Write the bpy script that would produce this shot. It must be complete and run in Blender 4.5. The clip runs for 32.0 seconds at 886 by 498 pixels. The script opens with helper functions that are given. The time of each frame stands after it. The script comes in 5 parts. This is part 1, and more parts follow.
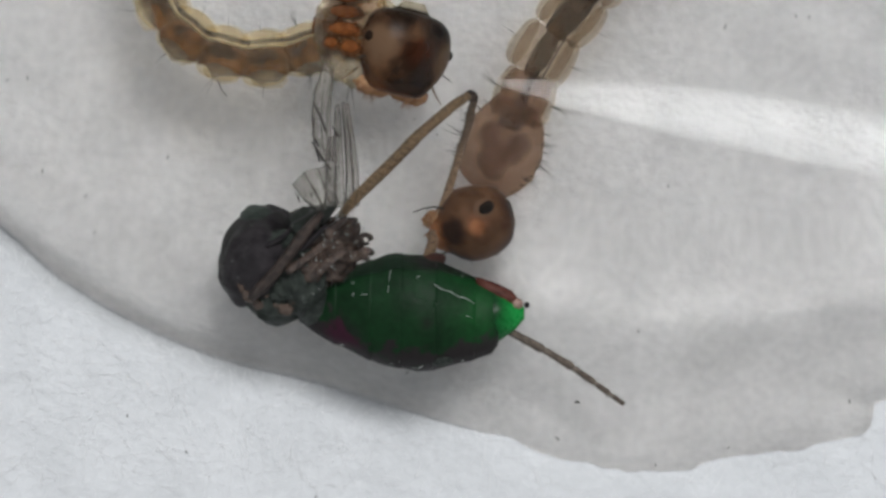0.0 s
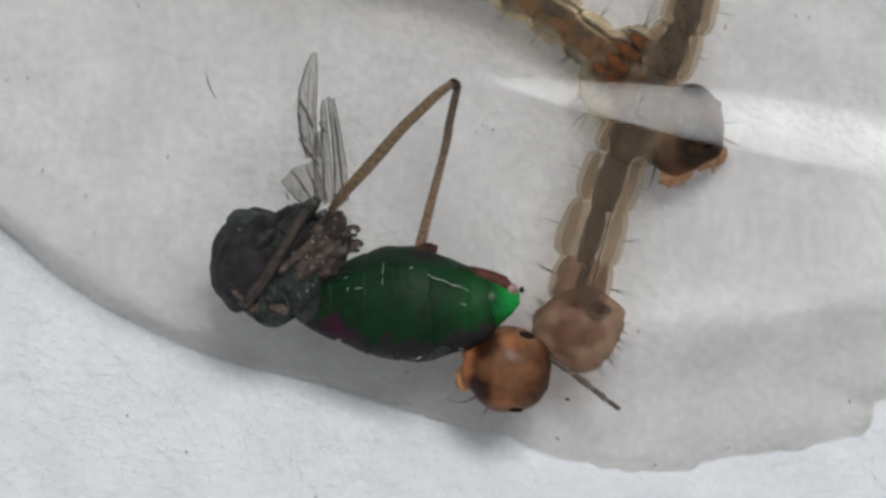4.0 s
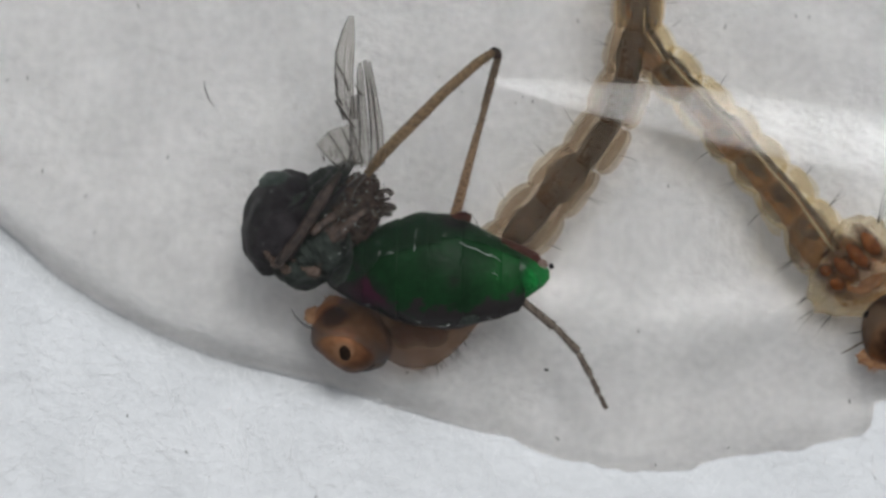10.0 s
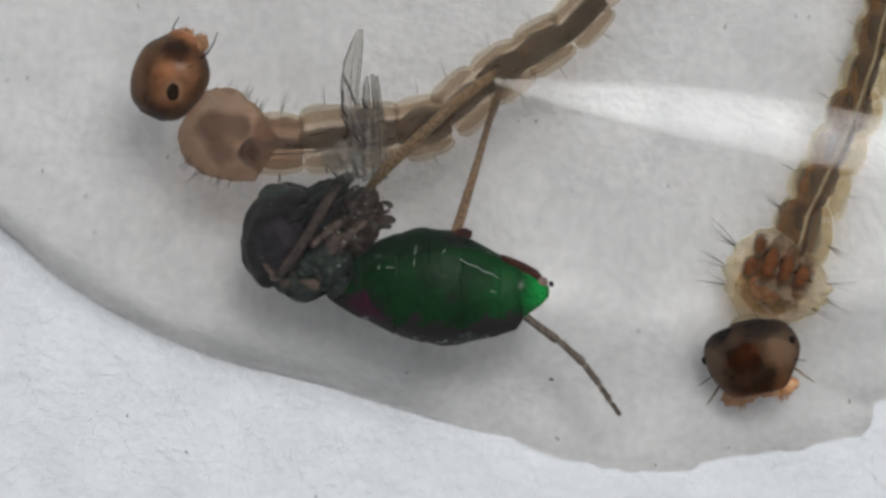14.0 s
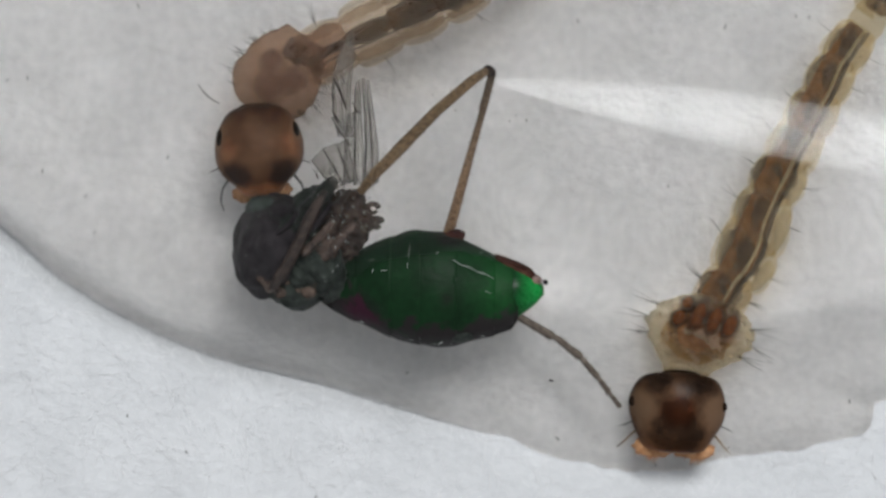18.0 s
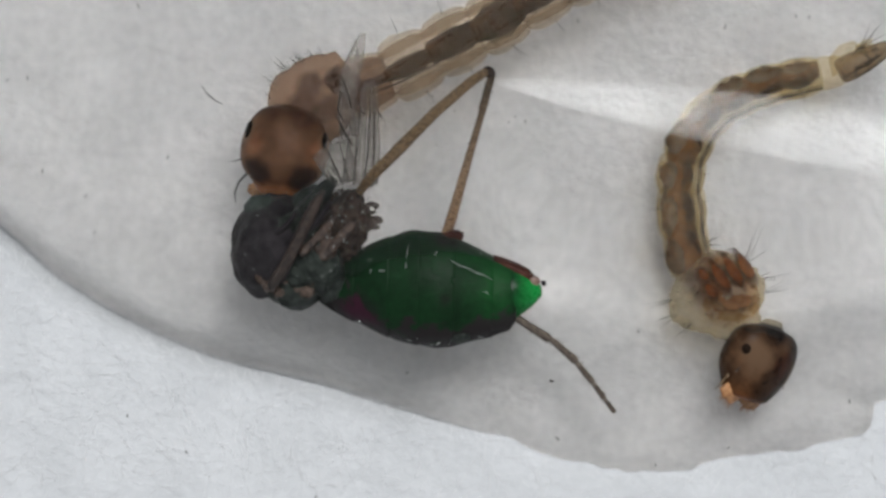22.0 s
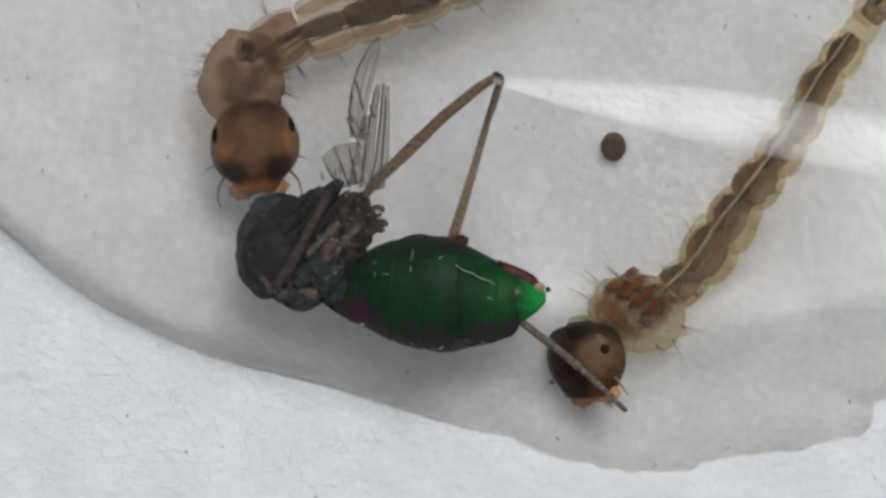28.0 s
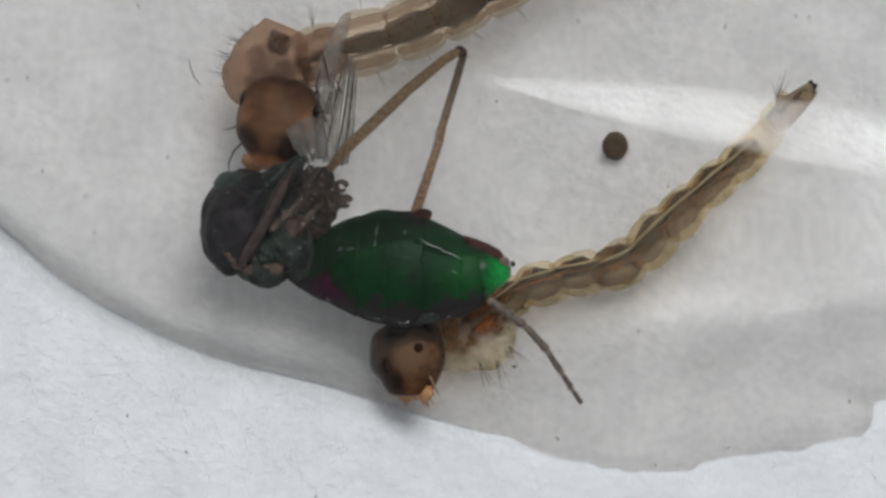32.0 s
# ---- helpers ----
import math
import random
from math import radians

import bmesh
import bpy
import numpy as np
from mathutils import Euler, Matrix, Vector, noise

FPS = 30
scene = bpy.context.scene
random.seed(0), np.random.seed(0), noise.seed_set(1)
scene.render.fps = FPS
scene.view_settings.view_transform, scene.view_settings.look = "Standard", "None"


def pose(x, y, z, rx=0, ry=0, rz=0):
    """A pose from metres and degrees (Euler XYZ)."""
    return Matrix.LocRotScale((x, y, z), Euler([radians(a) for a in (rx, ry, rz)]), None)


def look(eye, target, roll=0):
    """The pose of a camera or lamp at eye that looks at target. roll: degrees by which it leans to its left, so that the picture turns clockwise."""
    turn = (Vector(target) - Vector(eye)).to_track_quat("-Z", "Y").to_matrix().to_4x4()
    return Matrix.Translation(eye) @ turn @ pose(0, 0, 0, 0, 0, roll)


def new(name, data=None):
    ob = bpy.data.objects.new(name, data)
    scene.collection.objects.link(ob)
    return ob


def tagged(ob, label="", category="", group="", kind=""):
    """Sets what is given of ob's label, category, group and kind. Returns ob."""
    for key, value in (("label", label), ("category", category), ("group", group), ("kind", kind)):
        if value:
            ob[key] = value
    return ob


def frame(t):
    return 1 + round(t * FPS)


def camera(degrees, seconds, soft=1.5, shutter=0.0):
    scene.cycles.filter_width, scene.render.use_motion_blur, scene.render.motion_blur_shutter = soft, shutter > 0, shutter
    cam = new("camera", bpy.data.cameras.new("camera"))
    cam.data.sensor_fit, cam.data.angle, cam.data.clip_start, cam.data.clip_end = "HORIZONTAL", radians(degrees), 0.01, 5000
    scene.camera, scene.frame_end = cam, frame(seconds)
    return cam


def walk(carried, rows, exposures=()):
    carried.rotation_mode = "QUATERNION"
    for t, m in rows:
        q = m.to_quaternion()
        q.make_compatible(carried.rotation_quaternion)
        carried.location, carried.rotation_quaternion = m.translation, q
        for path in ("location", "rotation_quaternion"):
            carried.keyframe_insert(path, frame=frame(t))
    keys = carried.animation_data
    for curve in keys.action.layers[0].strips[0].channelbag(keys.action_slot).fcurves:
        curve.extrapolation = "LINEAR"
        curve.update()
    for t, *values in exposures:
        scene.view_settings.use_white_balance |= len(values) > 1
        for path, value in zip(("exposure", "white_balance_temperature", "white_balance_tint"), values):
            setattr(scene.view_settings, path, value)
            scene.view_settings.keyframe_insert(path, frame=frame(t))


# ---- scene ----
# A macro shot: 1 mm = 0.001; the picture is about 11 mm wide on the paper, the camera 40 mm above it.
MM = 0.001
cam = camera(15.62, 32.0, soft=2.9)
CAM_AT = pose(0, 0, 40 * MM)
walk(cam, [(0.0, CAM_AT), (32.0, CAM_AT)])

# World: dim even room light; one long lamp low on the far side throws the soft shadows towards the viewer.
world = bpy.data.worlds.new("room_light")
scene.world = world
world.use_nodes = True
world.node_tree.nodes["Background"].inputs[0].default_value = (0.945, 0.97, 1.0, 1)
world.node_tree.nodes["Background"].inputs[1].default_value = 0.385
KEY = bpy.data.lights.new("bench_lamp", "AREA")
KEY.shape, KEY.size, KEY.size_y, KEY.energy, KEY.color = "RECTANGLE", 0.085, 0.040, 0.308, (1.0, 0.995, 0.995)
new("bench_lamp", KEY).matrix_world = look((0.038, 0.088, 0.175), (0, 0, 0))
scene.view_settings.exposure = 0.0

# ---------------------------------------------------------------- materials


def surface(name, c1, c2, size, rough=0.5, bump=0.0, clear=0.0, gloss=0.5, through_light=0.0, grain=7.0, lo=0.38, hi=0.62, tint=(1, 1, 1), fade=""):
    """Two mottled colours, size in mm of the mottling, fine relief of bump mm, clear: see-through share,
    fade: the axes along which the pigment thins out towards the part's rim."""
    m = bpy.data.materials.new(name)
    m.use_nodes = True
    n, k = m.node_tree.nodes, m.node_tree.links
    p, out = n["Principled BSDF"], n["Material Output"]
    tc = n.new("ShaderNodeTexCoord")
    n1 = n.new("ShaderNodeTexNoise")
    n1.inputs["Scale"].default_value, n1.inputs["Detail"].default_value = 1.0 / (size * MM), 4
    n2 = n.new("ShaderNodeTexNoise")
    n2.inputs["Scale"].default_value, n2.inputs["Detail"].default_value = grain / (size * MM), 5
    k.new(tc.outputs["Object"], n1.inputs["Vector"])
    k.new(tc.outputs["Object"], n2.inputs["Vector"])
    mixed = n.new("ShaderNodeMath")
    mixed.operation = "MULTIPLY_ADD"
    mixed.inputs[1].default_value = 0.35
    k.new(n2.outputs["Fac"], mixed.inputs[0])
    scaled = n.new("ShaderNodeMath")
    scaled.operation = "MULTIPLY"
    scaled.inputs[1].default_value = 0.65
    k.new(n1.outputs["Fac"], scaled.inputs[0])
    k.new(scaled.outputs[0], mixed.inputs[2])
    ramp = n.new("ShaderNodeValToRGB")
    ramp.color_ramp.elements[0].position, ramp.color_ramp.elements[1].position = lo, hi
    ramp.color_ramp.elements[0].color, ramp.color_ramp.elements[1].color = (*c1, 1), (*c2, 1)
    k.new(mixed.outputs[0], ramp.inputs["Fac"])
    k.new(ramp.outputs["Color"], p.inputs["Base Color"])
    p.inputs["Specular IOR Level"].default_value = gloss
    r = n.new("ShaderNodeMapRange")
    r.inputs["To Min"].default_value, r.inputs["To Max"].default_value = max(0.02, rough - 0.12), min(1, rough + 0.12)
    k.new(n2.outputs["Fac"], r.inputs["Value"])
    k.new(r.outputs["Result"], p.inputs["Roughness"])
    if bump:
        b = n.new("ShaderNodeBump")
        b.inputs["Distance"].default_value, b.inputs["Strength"].default_value = bump * MM, 1.0
        k.new(n2.outputs["Fac"], b.inputs["Height"])
        k.new(b.outputs["Normal"], p.inputs["Normal"])
    last = p.outputs["BSDF"]
    if through_light:
        tr = n.new("ShaderNodeBsdfTranslucent")
        k.new(ramp.outputs["Color"], tr.inputs["Color"])
        mx = n.new("ShaderNodeMixShader")
        mx.inputs["Fac"].default_value = through_light
        k.new(last, mx.inputs[1])
        k.new(tr.outputs["BSDF"], mx.inputs[2])
        last = mx.outputs["Shader"]
    if clear:
        tp = n.new("ShaderNodeBsdfTransparent")
        tp.inputs["Color"].default_value = (*tint, 1)
        mx = n.new("ShaderNodeMixShader")
        mx.inputs["Fac"].default_value = 1 - clear
        if fade:
            off = n.new("ShaderNodeVectorMath")
            off.operation = "SUBTRACT"
            off.inputs[1].default_value = (0.5, 0.5, 0.5)
            k.new(tc.outputs["Generated"], off.inputs[0])
            flat = n.new("ShaderNodeVectorMath")
            flat.operation = "MULTIPLY"
            flat.inputs[1].default_value = [1.0 if c in fade else 0.0 for c in "xyz"]
            k.new(off.outputs["Vector"], flat.inputs[0])
            far = n.new("ShaderNodeVectorMath")
            far.operation = "LENGTH"
            k.new(flat.outputs["Vector"], far.inputs[0])
            thin = n.new("ShaderNodeMapRange")
            thin.interpolation_type = "SMOOTHSTEP"
            thin.inputs["From Min"].default_value, thin.inputs["From Max"].default_value = 0.5, 0.22
            thin.inputs["To Min"].default_value, thin.inputs["To Max"].default_value = (1 - clear) * 0.12, 1 - clear
            k.new(far.outputs["Value"], thin.inputs["Value"])
            k.new(thin.outputs["Result"], mx.inputs["Fac"])
        k.new(tp.outputs["BSDF"], mx.inputs[1])
        k.new(last, mx.inputs[2])
        last = mx.outputs["Shader"]
    k.new(last, out.inputs["Surface"])
    return m


def banded(m, axis, stops, waver=0.18):
    """Pigment bands of the part's own body along one of its axes: multiplies the colour. stops: (mm, factor rgb)."""
    n, k = m.node_tree.nodes, m.node_tree.links
    p = n["Principled BSDF"]
    src = p.inputs["Base Color"].links[0].from_socket
    tc = n.new("ShaderNodeTexCoord")
    sep = n.new("ShaderNodeSeparateXYZ")
    k.new(tc.outputs["Object"], sep.inputs[0])
    wob = n.new("ShaderNodeTexNoise")
    wob.inputs["Scale"].default_value = 5000
    k.new(tc.outputs["Object"], wob.inputs["Vector"])
    add = n.new("ShaderNodeMath")
    add.operation = "MULTIPLY_ADD"
    add.inputs[1].default_value = waver * MM
    k.new(wob.outputs["Fac"], add.inputs[0])
    val = sep.outputs["XYZ".index(axis[-1].upper())]
    if axis[0] == "|":
        ab = n.new("ShaderNodeMath")
        ab.operation = "ABSOLUTE"
        k.new(val, ab.inputs[0])
        val = ab.outputs[0]
    k.new(val, add.inputs[2])
    mr = n.new("ShaderNodeMapRange")
    lo, hi = stops[0][0], stops[-1][0]
    mr.inputs["From Min"].default_value, mr.inputs["From Max"].default_value = (lo + waver / 2) * MM, (hi + waver / 2) * MM
    k.new(add.outputs[0], mr.inputs["Value"])
    ramp = n.new("ShaderNodeValToRGB")
    el = ramp.color_ramp.elements
    el[0].color, el[1].color = (*stops[0][1], 1), (*stops[-1][1], 1)
    for at_mm, c in stops[1:-1]:
        e = el.new((at_mm - lo) / (hi - lo))
        e.color = (*c, 1)
    k.new(mr.outputs["Result"], ramp.inputs["Fac"])
    mul = n.new("ShaderNodeMix")
    mul.data_type, mul.blend_type = "RGBA", "MULTIPLY"
    mul.inputs[0].default_value = 1
    k.new(src, mul.inputs[6])
    k.new(ramp.outputs["Color"], mul.inputs[7])
    for l in list(src.links):
        if l.to_node != mul:
            k.new(mul.outputs[2], l.to_socket)
    return m


def spotted(m, centre, inner, outer, factor, blend="MULTIPLY"):
    """A pigment spot on either side of the part's middle plane: centre and radii in mm; multiplies the colour, or mixes into it."""
    n, k = m.node_tree.nodes, m.node_tree.links
    p = n["Principled BSDF"]
    src = p.inputs["Base Color"].links[0].from_socket
    tc, sep, com, ab = n.new("ShaderNodeTexCoord"), n.new("ShaderNodeSeparateXYZ"), n.new("ShaderNodeCombineXYZ"), n.new("ShaderNodeMath")
    wob = n.new("ShaderNodeTexNoise")
    wob.inputs["Scale"].default_value = 7000
    k.new(tc.outputs["Object"], wob.inputs["Vector"])
    k.new(tc.outputs["Object"], sep.inputs[0])
    ab.operation = "ABSOLUTE"
    k.new(sep.outputs["Y"], ab.inputs[0])
    k.new(sep.outputs["X"], com.inputs["X"])
    k.new(ab.outputs[0], com.inputs["Y"])
    k.new(sep.outputs["Z"], com.inputs["Z"])
    far = n.new("ShaderNodeVectorMath")
    far.operation = "DISTANCE"
    far.inputs[1].default_value = [c * MM for c in centre]
    k.new(com.outputs[0], far.inputs[0])
    uneven = n.new("ShaderNodeMath")
    uneven.operation = "MULTIPLY_ADD"
    uneven.inputs[1].default_value = 0.16 * MM
    k.new(wob.outputs["Fac"], uneven.inputs[0])
    k.new(far.outputs["Value"], uneven.inputs[2])
    mr = n.new("ShaderNodeMapRange")
    mr.interpolation_type = "SMOOTHSTEP"
    mr.inputs["From Min"].default_value, mr.inputs["From Max"].default_value = (outer + 0.08) * MM, (inner + 0.08) * MM
    k.new(uneven.outputs[0], mr.inputs["Value"])
    mul = n.new("ShaderNodeMix")
    mul.data_type, mul.blend_type = "RGBA", blend
    k.new(mr.outputs["Result"], mul.inputs[0])
    k.new(src, mul.inputs[6])
    mul.inputs[7].default_value = (*factor, 1)
    for l in list(src.links):
        if l.to_node != mul:
            k.new(mul.outputs[2], l.to_socket)
    return m


def relief(m, size, height, turn):
    """Adds a layer of matted, drawn-out relief to a surface: size and height in mm, the way it runs in degrees."""
    n, k = m.node_tree.nodes, m.node_tree.links
    p = n["Principled BSDF"]
    tc, mp, tex, b = n.new("ShaderNodeTexCoord"), n.new("ShaderNodeMapping"), n.new("ShaderNodeTexNoise"), n.new("ShaderNodeBump")
    mp.inputs["Rotation"].default_value, mp.inputs["Scale"].default_value = (0, 0, radians(turn)), (1.0, 1.4, 1.0)
    tex.inputs["Scale"].default_value, tex.inputs["Detail"].default_value, tex.inputs["Distortion"].default_value = 1 / (size * MM), 3, 0.15
    b.inputs["Distance"].default_value, b.inputs["Strength"].default_value = height * MM, 1.0
    k.new(tc.outputs["Object"], mp.inputs["Vector"])
    k.new(mp.outputs["Vector"], tex.inputs["Vector"])
    k.new(tex.outputs["Fac"], b.inputs["Height"])
    if p.inputs["Normal"].links:
        k.new(p.inputs["Normal"].links[0].from_socket, b.inputs["Normal"])
    k.new(b.outputs["Normal"], p.inputs["Normal"])


def bruised(m, dark):
    """Ragged purplish-brown blotches along the lower rim of the fly's belly."""
    n, k = m.node_tree.nodes, m.node_tree.links
    p = n["Principled BSDF"]
    src = p.inputs["Base Color"].links[0].from_socket
    tc, sep = n.new("ShaderNodeTexCoord"), n.new("ShaderNodeSeparateXYZ")
    k.new(tc.outputs["Object"], sep.inputs[0])

    def calc(op, *args):
        q = n.new("ShaderNodeMath")
        q.operation = op
        for i, v in enumerate(args):
            if isinstance(v, float):
                q.inputs[i].default_value = v
            else:
                k.new(v, q.inputs[i])
        return q.outputs[0]
    off = calc("SUBTRACT", sep.outputs["X"], 0.80 * MM)
    rim = calc("MULTIPLY_ADD", calc("MULTIPLY", off, off), 0.31 / MM, -1.0 * MM)
    height = calc("SUBTRACT", sep.outputs["Y"], rim)
    for scale, amount in ((2600.0, 0.55), (9000.0, 0.30)):
        tex = n.new("ShaderNodeTexNoise")
        tex.inputs["Scale"].default_value, tex.inputs["Detail"].default_value = scale, 3
        k.new(tc.outputs["Object"], tex.inputs["Vector"])
        height = calc("MULTIPLY_ADD", calc("SUBTRACT", tex.outputs["Fac"], 0.5), amount * 2 * MM, height)
    mr = n.new("ShaderNodeMapRange")
    mr.interpolation_type = "SMOOTHSTEP"
    mr.inputs["From Min"].default_value, mr.inputs["From Max"].default_value = 0.34 * MM, 0.20 * MM
    k.new(height, mr.inputs["Value"])
    mix = n.new("ShaderNodeMix")
    mix.data_type = "RGBA"
    mix.inputs[7].default_value = (*dark, 1)
    k.new(mr.outputs["Result"], mix.inputs[0])
    k.new(src, mix.inputs[6])
    k.new(mix.outputs[2], p.inputs["Base Color"])


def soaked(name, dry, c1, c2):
    """The same paper, soaked where the mesh's wetness says so, with painted shade dulling the fringe round the pool."""
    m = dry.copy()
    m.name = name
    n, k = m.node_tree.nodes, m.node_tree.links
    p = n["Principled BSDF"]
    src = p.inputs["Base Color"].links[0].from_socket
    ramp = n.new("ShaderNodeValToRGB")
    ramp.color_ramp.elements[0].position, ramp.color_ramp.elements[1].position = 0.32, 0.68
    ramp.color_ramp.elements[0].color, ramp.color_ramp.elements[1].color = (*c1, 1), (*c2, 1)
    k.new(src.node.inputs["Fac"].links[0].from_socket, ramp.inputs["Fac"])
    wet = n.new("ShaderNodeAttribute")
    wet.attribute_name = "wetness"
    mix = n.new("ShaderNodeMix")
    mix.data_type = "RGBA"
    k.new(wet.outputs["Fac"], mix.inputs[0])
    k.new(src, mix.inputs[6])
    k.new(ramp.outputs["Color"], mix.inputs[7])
    # soft shade of the bank, painted by multiplying the fringe's colour
    fringe_shade = n.new("ShaderNodeAttribute")
    fringe_shade.attribute_name = "shore_shade"
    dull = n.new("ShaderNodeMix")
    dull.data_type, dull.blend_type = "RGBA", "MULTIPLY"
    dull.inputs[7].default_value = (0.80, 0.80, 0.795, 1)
    k.new(fringe_shade.outputs["Fac"], dull.inputs[0])
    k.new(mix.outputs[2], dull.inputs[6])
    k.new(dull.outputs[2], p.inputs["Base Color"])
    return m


def water_material():
    m = bpy.data.materials.new("clear_water")
    m.use_nodes = True
    n, k = m.node_tree.nodes, m.node_tree.links
    n.remove(n["Principled BSDF"])
    g = n.new("ShaderNodeBsdfGlass")
    g.inputs["IOR"].default_value, g.inputs["Roughness"].default_value = 1.33, 0.0
    g.inputs["Color"].default_value = (0.985, 0.99, 0.99, 1)
    k.new(g.outputs["BSDF"], n["Material Output"].inputs["Surface"])

    return m


def frosted_light(name, colour, base, peak, pitch, first, half):
    """A frosted strip lit by a row of LEDs behind it: pitch and first in mm along x, half: its half width."""
    m = bpy.data.materials.new(name)
    m.use_nodes = True
    n, k = m.node_tree.nodes, m.node_tree.links
    p = n["Principled BSDF"]
    p.inputs["Base Color"].default_value = (0.9, 0.9, 0.9, 1)
    p.inputs["Emission Color"].default_value = (*colour, 1)
    tc, sep = n.new("ShaderNodeTexCoord"), n.new("ShaderNodeSeparateXYZ")
    k.new(tc.outputs["Object"], sep.inputs[0])

    def calc(op, a, c=0.0, d=0.0):
        q = n.new("ShaderNodeMath")
        q.operation = op
        for i, v in enumerate((a, c, d)):
            if hasattr(v, "links"):
                k.new(v, q.inputs[i])
            else:
                q.inputs[i].default_value = v
        return q.outputs[0]

    def ramp(v, lo, hi):
        q = n.new("ShaderNodeMapRange")
        q.interpolation_type = "SMOOTHSTEP"
        q.inputs["From Min"].default_value, q.inputs["From Max"].default_value = lo, hi
        k.new(v, q.inputs["Value"])
        return q.outputs["Result"]
    wave = calc("MULTIPLY_ADD", calc("COSINE", calc("MULTIPLY", calc("SUBTRACT", sep.outputs["X"], first * MM), 2 * math.pi / (pitch * MM))), 0.5, 0.5)
    across = calc("ABSOLUTE", sep.outputs["Y"])
    spot = calc("MULTIPLY", calc("POWER", wave, 2.2), ramp(across, 0.60 * half * MM, 0.0))
    spot = calc("MULTIPLY", spot, ramp(sep.outputs["X"], (first - 3.0) * MM, (first + 2.0) * MM))
    rim = ramp(across, half * MM, 0.72 * half * MM)
    total = calc("ADD", calc("MULTIPLY", rim, base), calc("MULTIPLY", spot, peak))
    k.new(total, p.inputs["Emission Strength"])
    return m


PAPER = surface("white_paper", (0.555, 0.575, 0.595), (0.65, 0.67, 0.692), 1.0, 0.8, 0.016, gloss=0.15, grain=8, lo=0.32, hi=0.68)
relief(PAPER, 0.45, 0.040, 30)
relief(PAPER, 0.13, 0.010, -35)
WET = soaked("soaked_paper_rim_shade", PAPER, (0.664, 0.655, 0.648), (0.882, 0.868, 0.857))
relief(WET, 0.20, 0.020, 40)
FIBRE = surface("paper_fibre", (0.70, 0.71, 0.72), (0.84, 0.845, 0.85), 0.5, 0.7, gloss=0.1)
TABLE = surface("dull_tabletop", (0.10, 0.085, 0.07), (0.17, 0.14, 0.11), 8.0, 0.5, 0.05)
WATER = water_material()
BLACK = surface("dark_grit", (0.012, 0.010, 0.009), (0.05, 0.04, 0.03), 0.05, 0.6)
LINT = surface("grey_lint", (0.05, 0.05, 0.05), (0.16, 0.15, 0.14), 0.1, 0.7)
PELLET = surface("brown_pellet", (0.05, 0.028, 0.012), (0.16, 0.10, 0.05), 0.08, 0.75, 0.01)
HOUSING = surface("grey_plastic", (0.25, 0.25, 0.26), (0.35, 0.35, 0.36), 3.0, 0.4)
DIFFUSER = frosted_light("frosted_strip", (0.97, 0.99, 1.0), 10.5, 11.0, 1.40, -4.5, 0.95)

SHELL = surface("black_fly_shell", (0.011, 0.0095, 0.0112), (0.034, 0.030, 0.033), 0.14, 0.42, 0.04, gloss=0.2)
SHELL_GREEN = surface("greenish_fly_shell", (0.012, 0.016, 0.0145), (0.046, 0.056, 0.048), 0.10, 0.4, 0.03, gloss=0.2)
SHELL_BROWN = surface("brown_fly_shell", (0.020, 0.014, 0.0125), (0.092, 0.063, 0.049), 0.09, 0.24, 0.02, gloss=0.5)
LOBE_GREY = surface("grey_green_lobe", (0.030, 0.042, 0.036), (0.080, 0.105, 0.092), 0.10, 0.35, 0.01, clear=0.1, gloss=0.2)
PALE_FLY = surface("pale_fly_joint", (0.06, 0.04, 0.03), (0.20, 0.14, 0.11), 0.04, 0.25, 0.012, clear=0.3, gloss=0.5)
GREEN = surface("green_abdomen", (0.0034, 0.0150, 0.0055), (0.0055, 0.0285, 0.0095), 0.50, 0.5, 0.010, gloss=0.10, grain=6)
bruised(GREEN, (0.0175, 0.0150, 0.0155))
spotted(GREEN, (0.95, 0.36, 0.30), 0.06, 0.26, (2.3, 0.42, 1.2))
spotted(GREEN, (-0.05, 0.60, 0.25), 0.10, 0.34, (1.9, 0.6, 1.25))
spotted(GREEN, (1.62, 0.27, 0.35), 0.10, 0.55, (1.1, 1.8, 1.3))
TIP = surface("bright_green_tip", (0.009, 0.22, 0.040), (0.020, 0.42, 0.085), 0.3, 0.3, 0.003, gloss=0.2, through_light=0.4)
banded(TIP, "X", [(1.58, (0.4, 0.10, 0.18)), (1.75, (0.5, 0.18, 0.28)), (1.89, (0.75, 0.55, 0.6)), (2.05, (1, 1, 1))], 0.12)
RUST = surface("rusty_rim", (0.035, 0.012, 0.009), (0.11, 0.040, 0.030), 0.12, 0.45, 0.006, gloss=0.1)
PINK = surface("pinkish_membrane", (0.26, 0.15, 0.12), (0.48, 0.34, 0.30), 0.1, 0.4, 0.004, clear=0.3)
# pale scratches and bristle, and the flecks that paint wet highlights on the shell
SCUFF_GLINT = surface("pale_scuff_glint", (0.26, 0.29, 0.27), (0.68, 0.71, 0.69), 0.05, 0.2, clear=0.3)
LEG = surface("tan_leg", (0.072, 0.043, 0.023), (0.28, 0.185, 0.10), 0.035, 0.5, 0.008, lo=0.36, hi=0.56, gloss=0.25)
SHIN = surface("tan_shin", (0.12, 0.075, 0.045), (0.36, 0.24, 0.15), 0.035, 0.5, 0.008, lo=0.36, hi=0.56, gloss=0.25)
banded(SHIN, "Y", [(0.4, (1.25, 1.15, 1.05)), (1.3, (1, 1, 1)), (1.8, (0.6, 0.62, 0.66)), (2.2, (0.4, 0.42, 0.45))])
